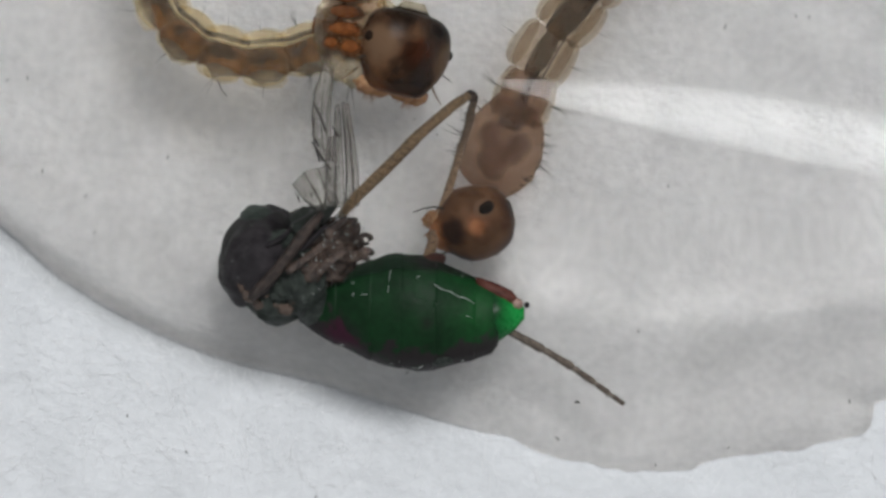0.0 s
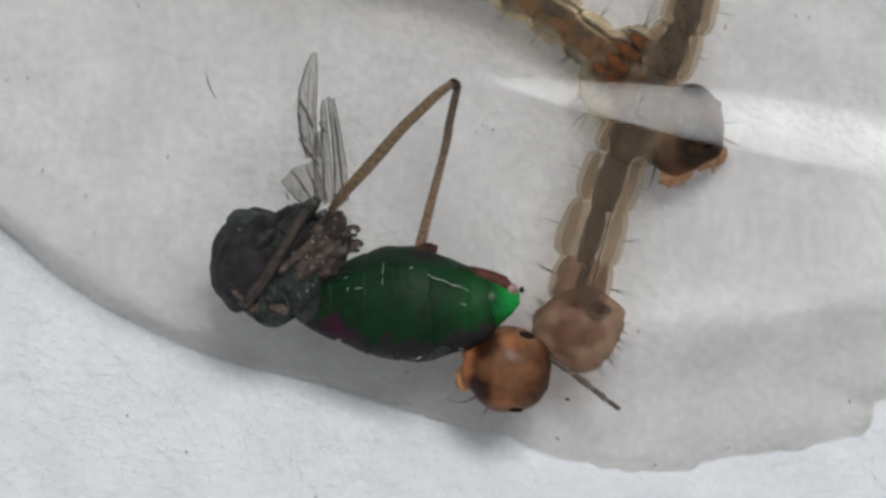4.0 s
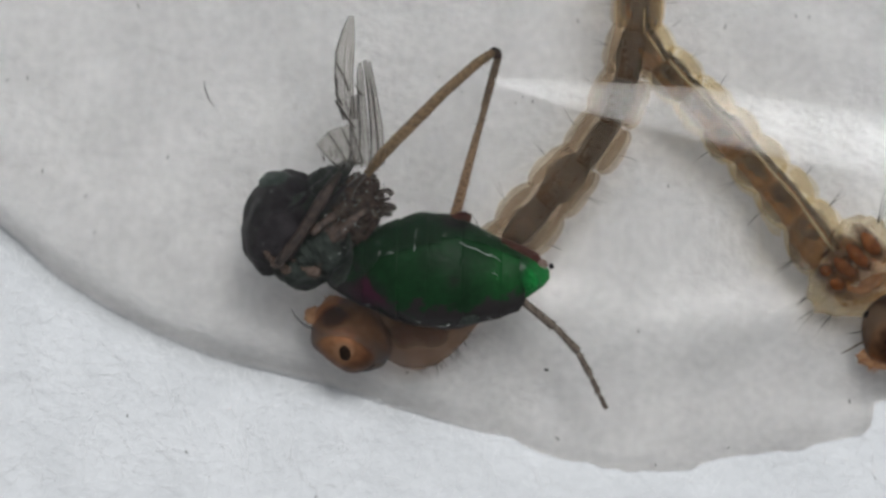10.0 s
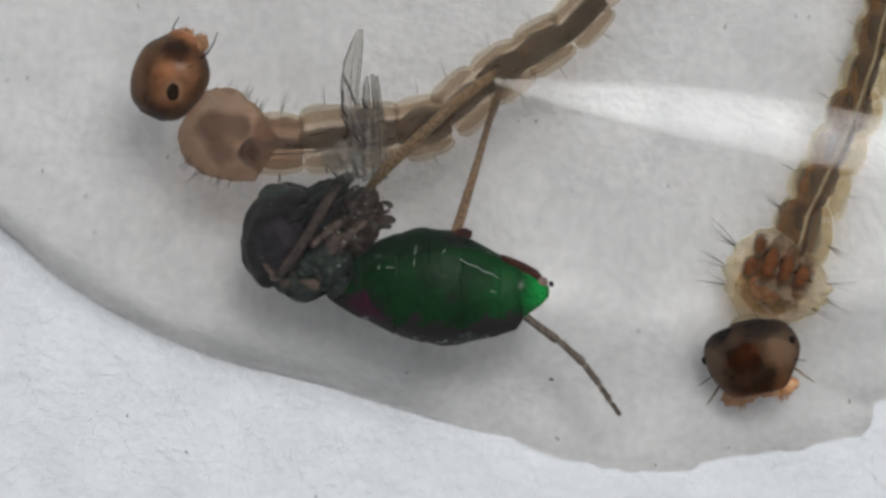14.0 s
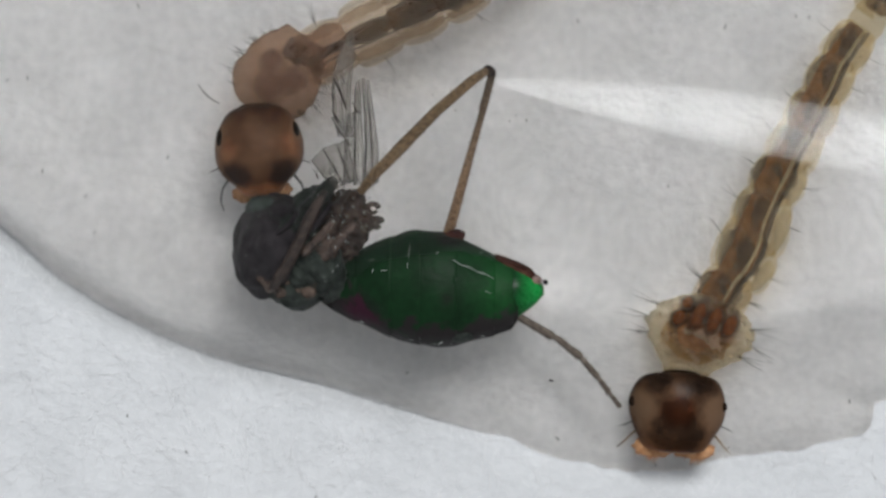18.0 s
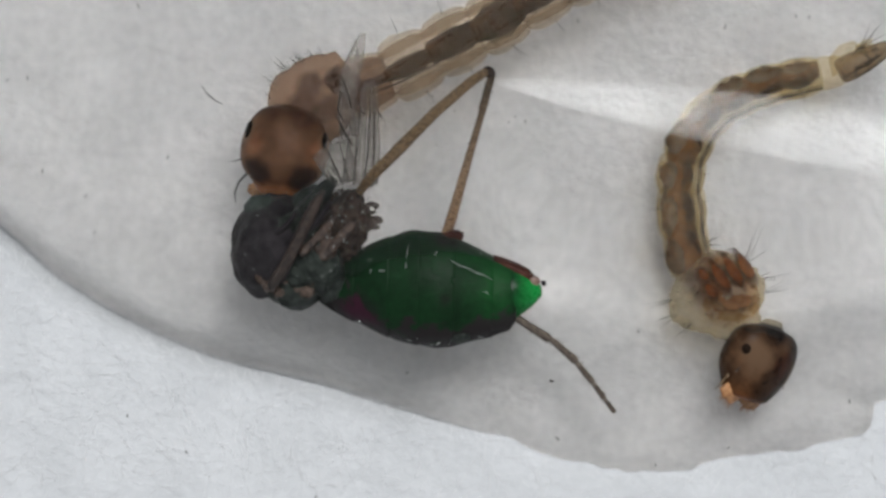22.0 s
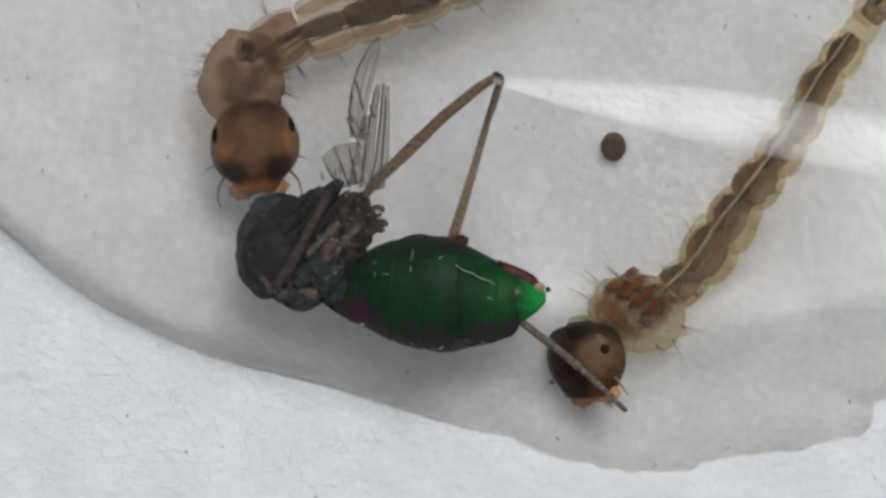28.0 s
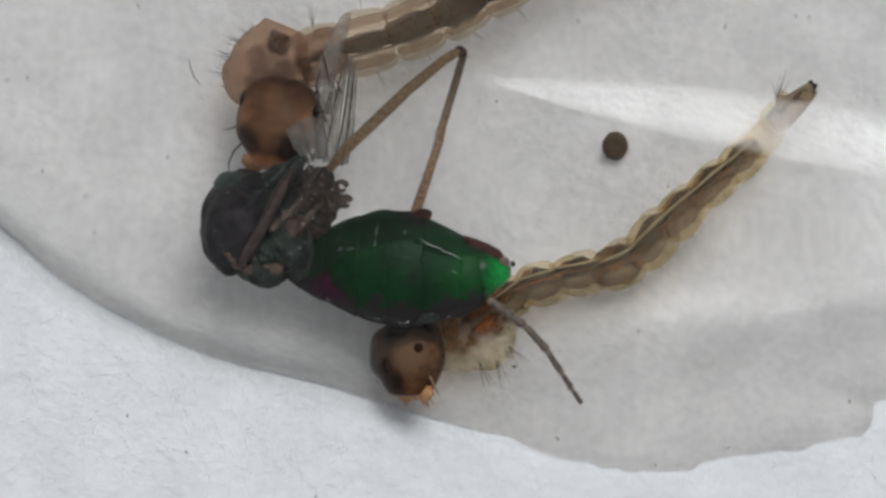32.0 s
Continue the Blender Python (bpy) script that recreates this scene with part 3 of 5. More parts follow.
def build_fly():
    fly = tagged(new("dead_fly"), "dead green-bellied fly with crumpled wings floating on water", "fly")
    # thorax
    v, f = blob((-168, 30, 0), (70, 96, 78), 48, 30, 0.10, 3.0, -8)
    thorax = solid("thorax", *scaled((v, f)), SHELL, fly)
    thorax.data.transform(Matrix.Translation([-c * MM for c in WAIST]))
    thorax.location = [c * MM for c in WAIST]
    on_thorax = []
    v, f = blob((-98, 22, 6), (62, 88, 70), 44, 26, 0.16, 4.0, 20)
    on_thorax.append(solid("thorax_side", *scaled((v, f)), SHELL_GREEN, thorax))
    v, f = blob((-56, 62, 22), (56, 74, 44), 44, 26, 0.24, 5.0, -28)
    on_thorax.append(solid("thorax_hump", *scaled((v, f)), SHELL_BROWN, thorax))
    v, f = blob((-92, 96, 20), (46, 44, 40), 22, 14, 0.26, 5.0, 35)
    on_thorax.append(solid("thorax_crest", *scaled((v, f)), SHELL_GREEN, thorax))
    v, f = blob((-130, -38, 10), (56, 44, 44), 22, 14, 0.22, 5.0, -12)
    on_thorax.append(solid("thorax_base", *scaled((v, f)), SHELL_GREEN, thorax))
    v, f = blob((-185, 98, 30), (32, 24, 24), 18, 12, 0.15, 4.0, 10)
    on_thorax.append(solid("shoulder_lobe", *scaled((v, f)), LOBE_GREY, thorax, "grey-green shoulder lobe"))
    v, f = blob((-62, -24, -6), (40, 55, 50), 18, 12, 0.1, 4.0, 25)
    on_thorax.append(solid("waist", *scaled((v, f)), SHELL_GREEN, thorax))
    # folded leg stumps lying over the thorax
    stumps = (((-166, -44), (-72, 128), 10, 80, LEG_DARK), ((-146, -34), (-66, 112), 6, 78, SHELL), ((-118, 8), (-34, 100), 8, 74, SHELL_BROWN), ((-84, 6), (-10, 80), 9, 62, SHELL_BROWN), ((-92, 60), (-34, 126), 7, 74, LEG_DARK), ((-118, 78), (-58, 148), 15, 60, SHELL_GREEN), ((-64, 90), (-20, 130), 11, 60, SHELL_BROWN), ((-176, 24), (-124, 92), 5, 70, SHELL))
    for (ax, ay), (bx, by), r, z, mat in stumps:
        pts = [fp(ax + (bx - ax) * u + 4 * math.sin(u * 4 + ay), ay + (by - ay) * u + 4 * math.sin(u * 6 + ax), z + 10 * math.sin(u * 3.1 + ay)) for u in (0, 0.12, 0.25, 0.4, 0.55, 0.7, 0.85, 1)]
        on_thorax.append(solid("leg_stump", *tube(pts, [r * U * q for q in (0.7, 1.1, 1.0, 1.05, 1.0, 1.1, 0.9, 0.5)], 12), mat, thorax))
    for x, y, r, z in ((0, 68, 14, 50), (12, 76, 11, 56), (-4, 96, 13, 48), (-12, 112, 11, 44), (-168, -42, 17, 52), (-184, -30, 14, 50), (-150, -54, 13, 44), (-105, -52, 17, 40), (-20, 126, 10, 46)):
        on_thorax.append(solid("coxa", *scaled(blob((x, y, z), (r * 0.95, r * 0.72, r * 0.7), 14, 10, 0.4, 6, x * 3 + y)), PALE_FLY, thorax, "translucent brown leg joint"))
    # curled foot ends at the hump's rim and the socket of the front leg
    for x, y, r, w, z in ((8, 100, 10, 6.0, 46), (14, 74, 11, 6.5, 42), (-106, -44, 17, 6.0, 42), (-150, -42, 12, 5.0, 52)):
        pts = [fp(x + r * math.cos(a), y + r * 0.8 * math.sin(a), z + 4 * math.sin(2 * a + x)) for a in [0.3 + 0.52 * q for q in range(11)]]
        on_thorax.append(solid("curled_foot", *tube(pts, [w * U * (1 - 0.04 * q) for q in range(11)], 8), PALE_FLY, thorax, "curled translucent brown foot"))
    for x, y, rx, ry, z, turn in ((-140, 62, 34, 20, 56, 40), (-104, 62, 26, 18, 64, 60), (-76, 30, 24, 30, 58, 10), (-46, 74, 30, 20, 52, -30), (-30, 100, 24, 16, 52, 35), (-128, -20, 30, 22, 50, -20), (-20, 62, 20, 16, 48, 15)):
        on_thorax.append(solid("thorax_plate", *scaled(blob((x, y, z), (rx, ry, 16), 22, 14, 0.35, 5, turn)), SHELL_GREEN if x < -90 else SHELL_BROWN, thorax))
    # highlights of the wet shell, put in as small pale flecks
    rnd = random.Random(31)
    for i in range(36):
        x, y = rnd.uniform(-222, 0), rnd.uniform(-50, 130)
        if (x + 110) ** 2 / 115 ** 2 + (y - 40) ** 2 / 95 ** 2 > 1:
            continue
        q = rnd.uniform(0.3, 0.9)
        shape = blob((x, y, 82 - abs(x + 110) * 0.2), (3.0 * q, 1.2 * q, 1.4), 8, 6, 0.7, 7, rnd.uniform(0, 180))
        on_thorax.append(solid("painted_glint", *scaled(shape), SCUFF_GLINT, thorax, "small pale fleck"))
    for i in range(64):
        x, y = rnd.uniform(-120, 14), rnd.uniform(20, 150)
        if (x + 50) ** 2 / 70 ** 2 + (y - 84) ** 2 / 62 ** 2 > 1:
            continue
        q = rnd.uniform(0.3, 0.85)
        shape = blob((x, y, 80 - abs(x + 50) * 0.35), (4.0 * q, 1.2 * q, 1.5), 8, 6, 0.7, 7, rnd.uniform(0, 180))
        on_thorax.append(solid("painted_glint", *scaled(shape), SCUFF_GLINT, thorax, "wet pale glint on the hump"))
    for ob in on_thorax:
        ob.location = [-c * MM for c in WAIST]
    # abdomen: overlapping plates; outline as x, upper edge, lower edge
    mid = [(-84, -36, -66), (-60, -6, -84), (-34, 20, -98), (16, 46, -121), (50, 57, -136), (79, 66, -143), (129, 65, -149), (155, 57, -147), (190, 38, -138), (226, 20, -128), (258, 8, -115), (274, 2, -90), (296, -8, -70)]

    def girth(x):
        for (x0, t0, l0), (x1, t1, l1) in zip(mid, mid[1:]):
            if x <= x1:
                u = (x - x0) / (x1 - x0)
                t, l = t0 + (t1 - t0) * u, l0 + (l1 - l0) * u
                return (t + l) / 2, (t - l) / 2
        return (mid[-1][1] + mid[-1][2]) / 2, (mid[-1][1] - mid[-1][2]) / 2
    cuts = [-76, -20, 42, 96, 158, 226, 268]
    for i, (x0, x1) in enumerate(zip(cuts, cuts[1:])):
        rings = []
        for u in (-0.08, 0.0, 0.25, 0.5, 0.75, 0.93, 1.0, 1.02):
            x = x0 + (x1 - x0) * u
            c, r = girth(x)
            lift = 0.985 + (0.02 * u if u <= 1 else -0.03)
            rings.append((x, c, -4, r * lift, r * 0.72 * lift))
        shape = loft(rings, 18, True, rough=0.05, freq=0.02, seed=i * 3.1)
        solid("tergite", *scaled(shape), GREEN, fly)
    rings = [(x, -44 + s, 0, r, r * 0.8) for x, r, s in ((236, 30, -4), (248, 46, -3), (260, 50, -3), (276, 42, 0), (300, 27, 3), (314, 10, 3))]
    solid("tail_tip", *scaled(loft(rings, 18, True, rough=0.08, freq=0.03)), TIP, fly, "bright green translucent tail tip")
    rings = [(x, c, 14, r, r * 0.7) for x, r, c in ((226, 8, 14), (246, 15, 2), (270, 17, -8), (292, 14, -16), (303, 5, -20))]
    solid("tail_cap", *scaled(loft(rings, 14, True, rough=0.15, freq=0.05)), RUST, fly, "rusty brown tail cap")
    solid("tail_membrane", *scaled(blob((300, -24, 16), (11, 10, 9), 12, 8, 0.2, 4)), PINK, fly, "pinkish torn membrane")
    solid("cercus", *scaled(blob((318, -26, 6), (5, 6, 5), 10, 8, 0.2, 4)), SHELL, fly)
    solid("knob", *scaled(blob((150, 56, 12), (20, 12, 12), 12, 8, 0.25, 4)), RUST, fly, "rusty brown plate")
    solid("belly_knob", *scaled(blob((168, -126, 24), (22, 14, 14), 14, 8, 0.2, 4)), SHELL_GREEN, fly)
    # scratches on the green shell, then pale flecks painting the highlights along its rim
    for x, y, a, l in ((8, 6, 20, 8), (10, -14, 75, 9), (30, -13, 0, 13), (74, 22, 82, 22), (72, -2, 88, 12), (-40, 20, 60, 9), (124, 20, 40, 8), (214, -48, -20, 12)):
        c, r = girth(x)
        z = -4 + r * 0.83 * math.sqrt(max(0.05, 1 - ((y - c) / r) ** 2))
        d = (math.cos(radians(a)) * l / 2, math.sin(radians(a)) * l / 2)
        solid("scratch", *tube([fp(x - d[0], y - d[1], z + 1), fp(x, y + 1, z + 2.5), fp(x + d[0], y + d[1], z + 1)], [0.3 * U, 0.6 * U, 0.25 * U], 5), SCUFF_GLINT, fly, "fine pale scratch")
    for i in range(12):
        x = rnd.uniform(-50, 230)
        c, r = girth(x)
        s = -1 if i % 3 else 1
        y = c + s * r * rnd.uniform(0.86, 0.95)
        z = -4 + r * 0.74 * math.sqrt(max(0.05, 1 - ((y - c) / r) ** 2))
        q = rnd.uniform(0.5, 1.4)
        solid("painted_glint", *scaled(blob((x, y, z), (4.5 * q, 0.6 * q, 1.0), 8, 6, 0.7, 7, rnd.uniform(-35, 35))), SCUFF_GLINT, fly, "wet pale glint at the rim")
    pts = [fp(152 + i * 14.5, 8 - i * 6 - (3 if i % 2 else 0), 70 - i * 2.5) for i in range(6)]
    solid("bristle", *tube(pts, [0.65 * U] * 5 + [0.3 * U], 5), SCUFF_GLINT, fly, "long pale bristle")
    # hind leg
    def limb(name, pts, rad, mat, seed, n):
        rnd = random.Random(seed)
        shapes = [tube([fp(*p) for p in pts], [r * U for r in rad], 10)]
        for _ in range(n):
            j = rnd.randrange(len(pts) - 1)
            u = rnd.random()
            p = Vector(fp(*pts[j])).lerp(Vector(fp(*pts[j + 1])), u)
            d = Vector((rnd.uniform(-1, 1), rnd.uniform(-1, 1), rnd.uniform(-0.3, 1))).normalized()
            r = (rad[j] + (rad[j + 1] - rad[j]) * u) * U
            shapes.append(tube([p + d * r * 0.8, p + d * r * 1.7], [0.7 * U, 0.2 * U], 3))
        return solid(name, *joined(shapes), mat, fly)
    limb("femur", [(-14, 128, 50), (10, 158, 62), (60, 208, 72), (120, 270, 74), (180, 324, 60), (206, 342, 50)], (7.5, 9.8, 10.4, 9.8, 8.8, 7.5), LEG, 2, 70)
    solid("knee", *scaled(blob((211, 341, 46), (13, 10, 10), 14, 10, 0.15, 3, -40)), SHELL_BROWN, fly)
    limb("tibia", [(216, 336, 44), (204, 290, 40), (184, 215, 30), (160, 130, 22), (140, 60, 10)], (7, 7, 7, 8, 9), SHIN, 3, 110)
    # wing: a folded blade, two narrow strips and a torn fan
    def strip(name, left, right, zs, label=""):
        n = len(left)
        v = [fp(*left[i], zs[i] + 3 * math.sin(i * 2.2)) for i in range(n)] + [fp((left[i][0] + right[i][0]) / 2, (left[i][1] + right[i][1]) / 2, zs[i] + 9) for i in range(n)] + [fp(*right[i], zs[i]) for i in range(n)]
        v += [(x, y, z - 1.6 * U) for x, y, z in v]
        o = 3 * n
        f = []
        for i in range(n - 1):
            for c in (0, n):
                f += [(c + i, c + i + 1, c + n + i + 1, c + n + i), (o + c + n + i, o + c + n + i + 1, o + c + i + 1, o + c + i)]
            f += [(i, o + i, o + i + 1, i + 1), (2 * n + i + 1, o + 2 * n + i + 1, o + 2 * n + i, 2 * n + i)]
        f += [(0, n, o + n, o), (n, 2 * n, o + 2 * n, o + n), (n - 1, o + n - 1, o + 2 * n - 1, 2 * n - 1), (2 * n - 1, o + 2 * n - 1, o + 3 * n - 1, 3 * n - 1)]
        root = wings[0] if wings else fly
        w = solid(name, v, f, MEMBRANE, root, label)
        if not wings:
            w.data.transform(Matrix.Translation([-c * MM for c in WING_ROOT]))
            w.location = [c * MM for c in WING_ROOT]
        else:
            w.location = [-c * MM for c in WING_ROOT]
        wings.append(w)
        for side, r in ((left, 1.9), (right, 1.0)):
            pts = [fp(*side[i], zs[i] + 2) for i in range(n)]
            vein = solid("vein", *tube(pts, [r * U] * (n - 1) + [0.6 * U], 5), VEIN, wings[0], "brown wing vein")
            vein.location = [-c * MM for c in WING_ROOT]
        return w
    wings = []
    z5 = (60, 74, 84, 86, 80, 70)
    strip("wing", [(-40, 226), (-44, 256), (-42, 300), (-32, 344), (-14, 380), (0, 403)], [(-14, 222), (-16, 256), (-10, 300), (0, 344), (6, 376), (9, 403)], z5, "crumpled smoky wing blade")
    strip("wing_fold", [(-42, 146), (-34, 186), (-28, 226), (-20, 262)], [(-24, 146), (-18, 186), (-14, 226), (-8, 266)], (58, 68, 74, 76), "narrow folded wing strip")
    strip("wing_fold", [(-24, 140), (-14, 200), (-8, 250), (-2, 300), (3, 318)], [(-8, 140), (0, 200), (4, 252), (8, 300), (8, 320)], (56, 70, 76, 74, 70), "narrow folded wing strip")
    strip("wing_fold", [(-6, 136), (4, 200), (10, 260), (12, 322)], [(8, 138), (14, 200), (17, 260), (18, 322)], (54, 68, 72, 70), "narrow folded wing strip")
    strip("wing_fold", [(8, 136), (16, 200), (19, 260), (20, 318)], [(18, 140), (26, 200), (26, 260), (25, 318)], (50, 62, 66, 64), "narrow folded wing strip")
    strip("wing_fan", [(-54, 138), (-74, 160), (-93, 192)], [(-42, 140), (-56, 176), (-71, 208)], (60, 72, 78), "torn clear wing fan")
    strip("wing_fan", [(-42, 140), (-56, 178), (-71, 210)], [(-30, 144), (-37, 184), (-45, 215)], (66, 78, 82), "torn clear wing fan")
    strip("wing_fan", [(-30, 144), (-38, 184), (-45, 213)], [(-16, 146), (-22, 186), (-28, 219)], (68, 80, 84), "torn clear wing fan")
    for pts in ([(-30, 232), (-28, 280), (-20, 330), (-6, 376)], [(-22, 228), (-20, 270), (-12, 316), (0, 360)], [(-34, 262), (-30, 246), (-24, 236), (-16, 226)], [(-12, 170), (-7, 220), (0, 262), (4, 300)], [(4, 180), (10, 226), (13, 280), (15, 314)], [(-34, 176), (-26, 206), (-20, 236), (-15, 254)]):
        solid("vein", *tube([fp(x, y, 92 if y > 225 else 84) for x, y in pts], [0.8 * U, 0.7 * U, 0.9 * U, 0.4 * U], 5), VEIN, wings[0], "fine brown wing vein").location = [-c * MM for c in WING_ROOT]
    for pts in ([(-48, 260), (-38, 238), (-28, 218), (-20, 206)], [(-38, 300), (-44, 270), (-36, 250)], [(-8, 282), (-2, 264), (4, 262)], [(-36, 330), (-26, 300), (-20, 272)]):
        solid("vein", *tube([fp(x, y, 90) for x, y in pts], [1.6 * U, 2.6 * U] + [1.8 * U] * (len(pts) - 2), 5), VEIN_DARK, wings[0], "dark broken wing vein").location = [-c * MM for c in WING_ROOT]
    for i, (x, y) in enumerate(((-88, 150), (-75, 158), (-66, 156), (-58, 162))):
        solid("bristle", *hairs(fp(x, y, 55), (-0.4, 1, 0.3), 3, 22 * U, 0.4, 0.9 * U, i), SHELL_BROWN, fly)
    # foot: a chain of five joints that sways
    lengths = (78, 60, 46, 34, 30)
    foot = []
    for i, l in enumerate(lengths):
        r = 7.4 - 0.75 * i
        rings = [(-l / 2, 0, 0, r * 0.62), (-l / 2 + 5, 0, 0, r * 0.95), (0, 0, 0, r), (l / 2 - 6, 0, 0, r * 1.12), (l / 2, 0, 0, r * 0.8)]
        shapes = [loft(rings, 10, True, rough=0.12, freq=0.1)]
        seg = solid("foot_joint", *scaled(joined(shapes)), FOOT, fly, "grey-brown bristly foot joint")
        solid("band", *scaled(loft([(-l / 2 - 2, 0, 0, r * 0.74), (-l / 2 + 7, 0, 0, r * 1.02)], 10)), JOINT, seg, "pale band at the joint")
        rnd = random.Random(i)
        hs = []
        for _ in range(14):
            x, a = rnd.uniform(-l / 2, l / 2), rnd.uniform(0, 6.28)
            hs.append(tube([(x, math.cos(a) * r * 0.8, math.sin(a) * r * 0.8), (x + 5, math.cos(a) * r * 1.7, math.sin(a) * r * 1.7)], [0.6, 0.2], 3))
        solid("bristle", *scaled(joined(hs)), SHELL_BROWN, seg)
        foot.append((seg, l))
    return fly, foot, wings[0], thorax


# ---------------------------------------------------------------- mosquito larvae


def build_larva(kind, label, k):
    """Head, chest, eight belly rings, tail ring and breathing tube; x points to the mouth. k: mm per drawing unit."""
    larva = tagged(new("mosquito_larva"), label, "larva", "mosquito larvae")
    M = larva_skin(kind)
    cream = kind == "cream"
    parts = []
    sc = lambda s: scaled(s, k)
    # head
    if cream:
        prof = [(-72, 24), (-70, 48), (-62, 66), (-46, 78), (-20, 85), (4, 85), (24, 79), (44, 68), (60, 58), (69, 48), (73, 28)]
    else:
        prof = [(-76, 18), (-72, 38), (-60, 56), (-36, 70), (-6, 77), (20, 75), (40, 64), (56, 48), (68, 38), (76, 30), (79, 16)]
    rings = rounded([(x, 0, 0, r, r * (0.70 if cream else 0.80)) for x, r in prof])
    head = solid("head", *sc(loft(rings, 30, True, rough=0.03, freq=0.02)), M["head"], larva, "glossy dark brown head capsule" if cream else "glossy amber-brown head capsule")
    ew = 80 if cream else 68
    for s in (1, -1):
        er = 0.72 if cream else 1.35
        solid("eye", *sc(blob((-14 if cream else -24, s * (ew - (0 if cream else 3)), 16), (13 * er, 8, 12 * er), 14, 10)), EYE, head, "small black eye")
        pts = [(34, s * (ew - 16), -6), (44, s * (ew - 4), -8), (58, s * (ew + 8), -8), (70, s * (ew + 22), -8)] if cream else [(40, s * (ew - 14), -6), (62, s * (ew + 2), -8), (82, s * (ew + 6), -8), (100, s * (ew + 2), -8)]
        solid("antenna", *sc(tube(pts, (3.0, 2.2, 1.7, 0.8), 7)), TUBE if cream else SETA, head)
        v, f = hairs((62, s * 24, -10), (1, s * 0.2, -0.1), 34, 40 if cream else 30, 0.42, 1.6, 3 + s)
        v2, f2 = blob((70, s * 28, -10), (17, 25, 12), 16, 10, 0.3, 5)
        if cream:
            v, f = hairs((64, s * 36, -8), (1, s * 0.3, -0.1), 60, 32, 0.6, 1.6, 3 + s)
            v2, f2 = blob((66, s * 34, -8), (17, 38, 11), 16, 10, 0.4, 5)
        solid("mouth_brush", *sc(joined([(v, f), (v2, f2)])), BRUSH, head, "rusty mouth brush")
        solid("seta_tuft", *sc(hairs((20, s * (ew - 4), 14), (0.5, s, 0.1), 3, 34, 0.3, 0.9, 11 + s)), SETA, head)
    solid("collar", *sc(loft([(-78, 0, 0, 26, 20), (-71, 0, 0, 38, 28), (-66, 0, 0, 34, 26)], 20)), EYE if cream else M["gut"], head, "dark neck collar")
    if cream:
        solid("neck", *sc(loft([(-90, 0, 0, 20, 16), (-76, 0, 0, 30, 22), (-60, 0, 0, 26, 20)], 16)), M["chest"], head)
    parts.append(head)
    # chest
    if cream:
        prof = [(-74, 40), (-60, 58), (-42, 78), (-22, 88), (-8, 93), (8, 90), (24, 84), (42, 72), (58, 58), (74, 44), (92, 32), (104, 22)]
    else:
        prof = [(-92, 38), (-74, 50), (-52, 62), (-26, 71), (2, 75), (26, 72), (46, 62), (60, 48), (69, 32)]
    rings = rounded([(x, 0, 0, r, r * (0.62 if cream else 0.72)) for x, r in prof])
    chest = solid("thorax", *sc(loft(rings, 48, True, rough=0.22 if cream else 0.12, freq=0.05, seed=4)), M["chest"], larva, "swollen cream see-through thorax" if cream else "swollen pinkish-brown thorax")
    for x, y, rx, ry in (((-20, 45, 28, 13), (-22, 15, 32, 13), (-22, -15, 32, 13), (-8, -45, 18, 13), (-42, -41, 13, 11)) if cream else ((-16, 26, 26, 22), (-20, -24, 26, 22), (18, 0, 28, 30))):
        organ = solid("organ", *sc(blob((0, 0, 0), (rx * (1.5 if cream else 1.16), ry * (1.55 if cream else 1.16), 28), 16, 10, 0.16 if cream else 0.28, 4, y * 0.2 if cream else x + y)), M["organ"], chest, "russet organ showing through" if cream else "")
        organ.location = (x * k * MM, y * k * MM, (44 - abs(y) * 0.12 if cream else 16) * k * MM)
    if cream:
        tissue = solid("inner_tissue", *sc(blob((0, 0, 0), (62, 64, 28), 20, 12, 0.3, 3)), AMBER, chest, "amber tissue showing through")
        tissue.location = (4 * k * MM, 0, 28 * k * MM)
        for y in (30, 0, -30):
            pts = [(-44, y * 0.8, 34), (-14, y, 40), (10, y * 1.05, 36), (24, y * 0.7, 26)]
            solid("air_tube", *sc(tube(pts, (1.3, 1.8, 1.5, 0.7), 6)), AIR, chest)
    solid("gut", *sc(loft([(-78, 0, 0, 22), (-60, 0, 0, 26), (-46, 0, 0, 22), (-40, 0, 0, 12)], 14, True, 0.8, 0.15, 0.05)), M["gut"], chest)
    for s in (1, -1):
        for j, (x, y) in enumerate(((-34, 84), (-4, 94), (24, 82))):
            y = y if cream else y * 0.78
            solid("seta_tuft", *sc(hairs((x, s * (y - 6), 4), (-0.15 + 0.2 * j, s, 0.05), 5, 70 if cream else 44, 0.32, 0.7, 20 + j + 5 * s, 0.06)), SETA, chest, "tuft of long grey bristles")
    if not cream:
        for s in (1, -1):
            for j in range(9):
                x = -70 + 15 * j
                y = s * 72 * math.sqrt(max(0.1, 1 - ((x + 8) / 84) ** 2))
                solid("seta_tuft", *sc(hairs((x, y * 0.96, 6), (0.1 - 0.03 * j, s, 0.1), 4, 26, 0.35, 0.55, 60 + j + 10 * s)), SETA, chest, "fringe of short fine bristles")
    parts.append(chest)
    # belly rings
    L = 72 if cream else 86
    for i in range(8):
        w = (53 - 1.9 * i) if cream else (60 - 1.9 * i)
        w *= 0.88 if i == 0 else 1
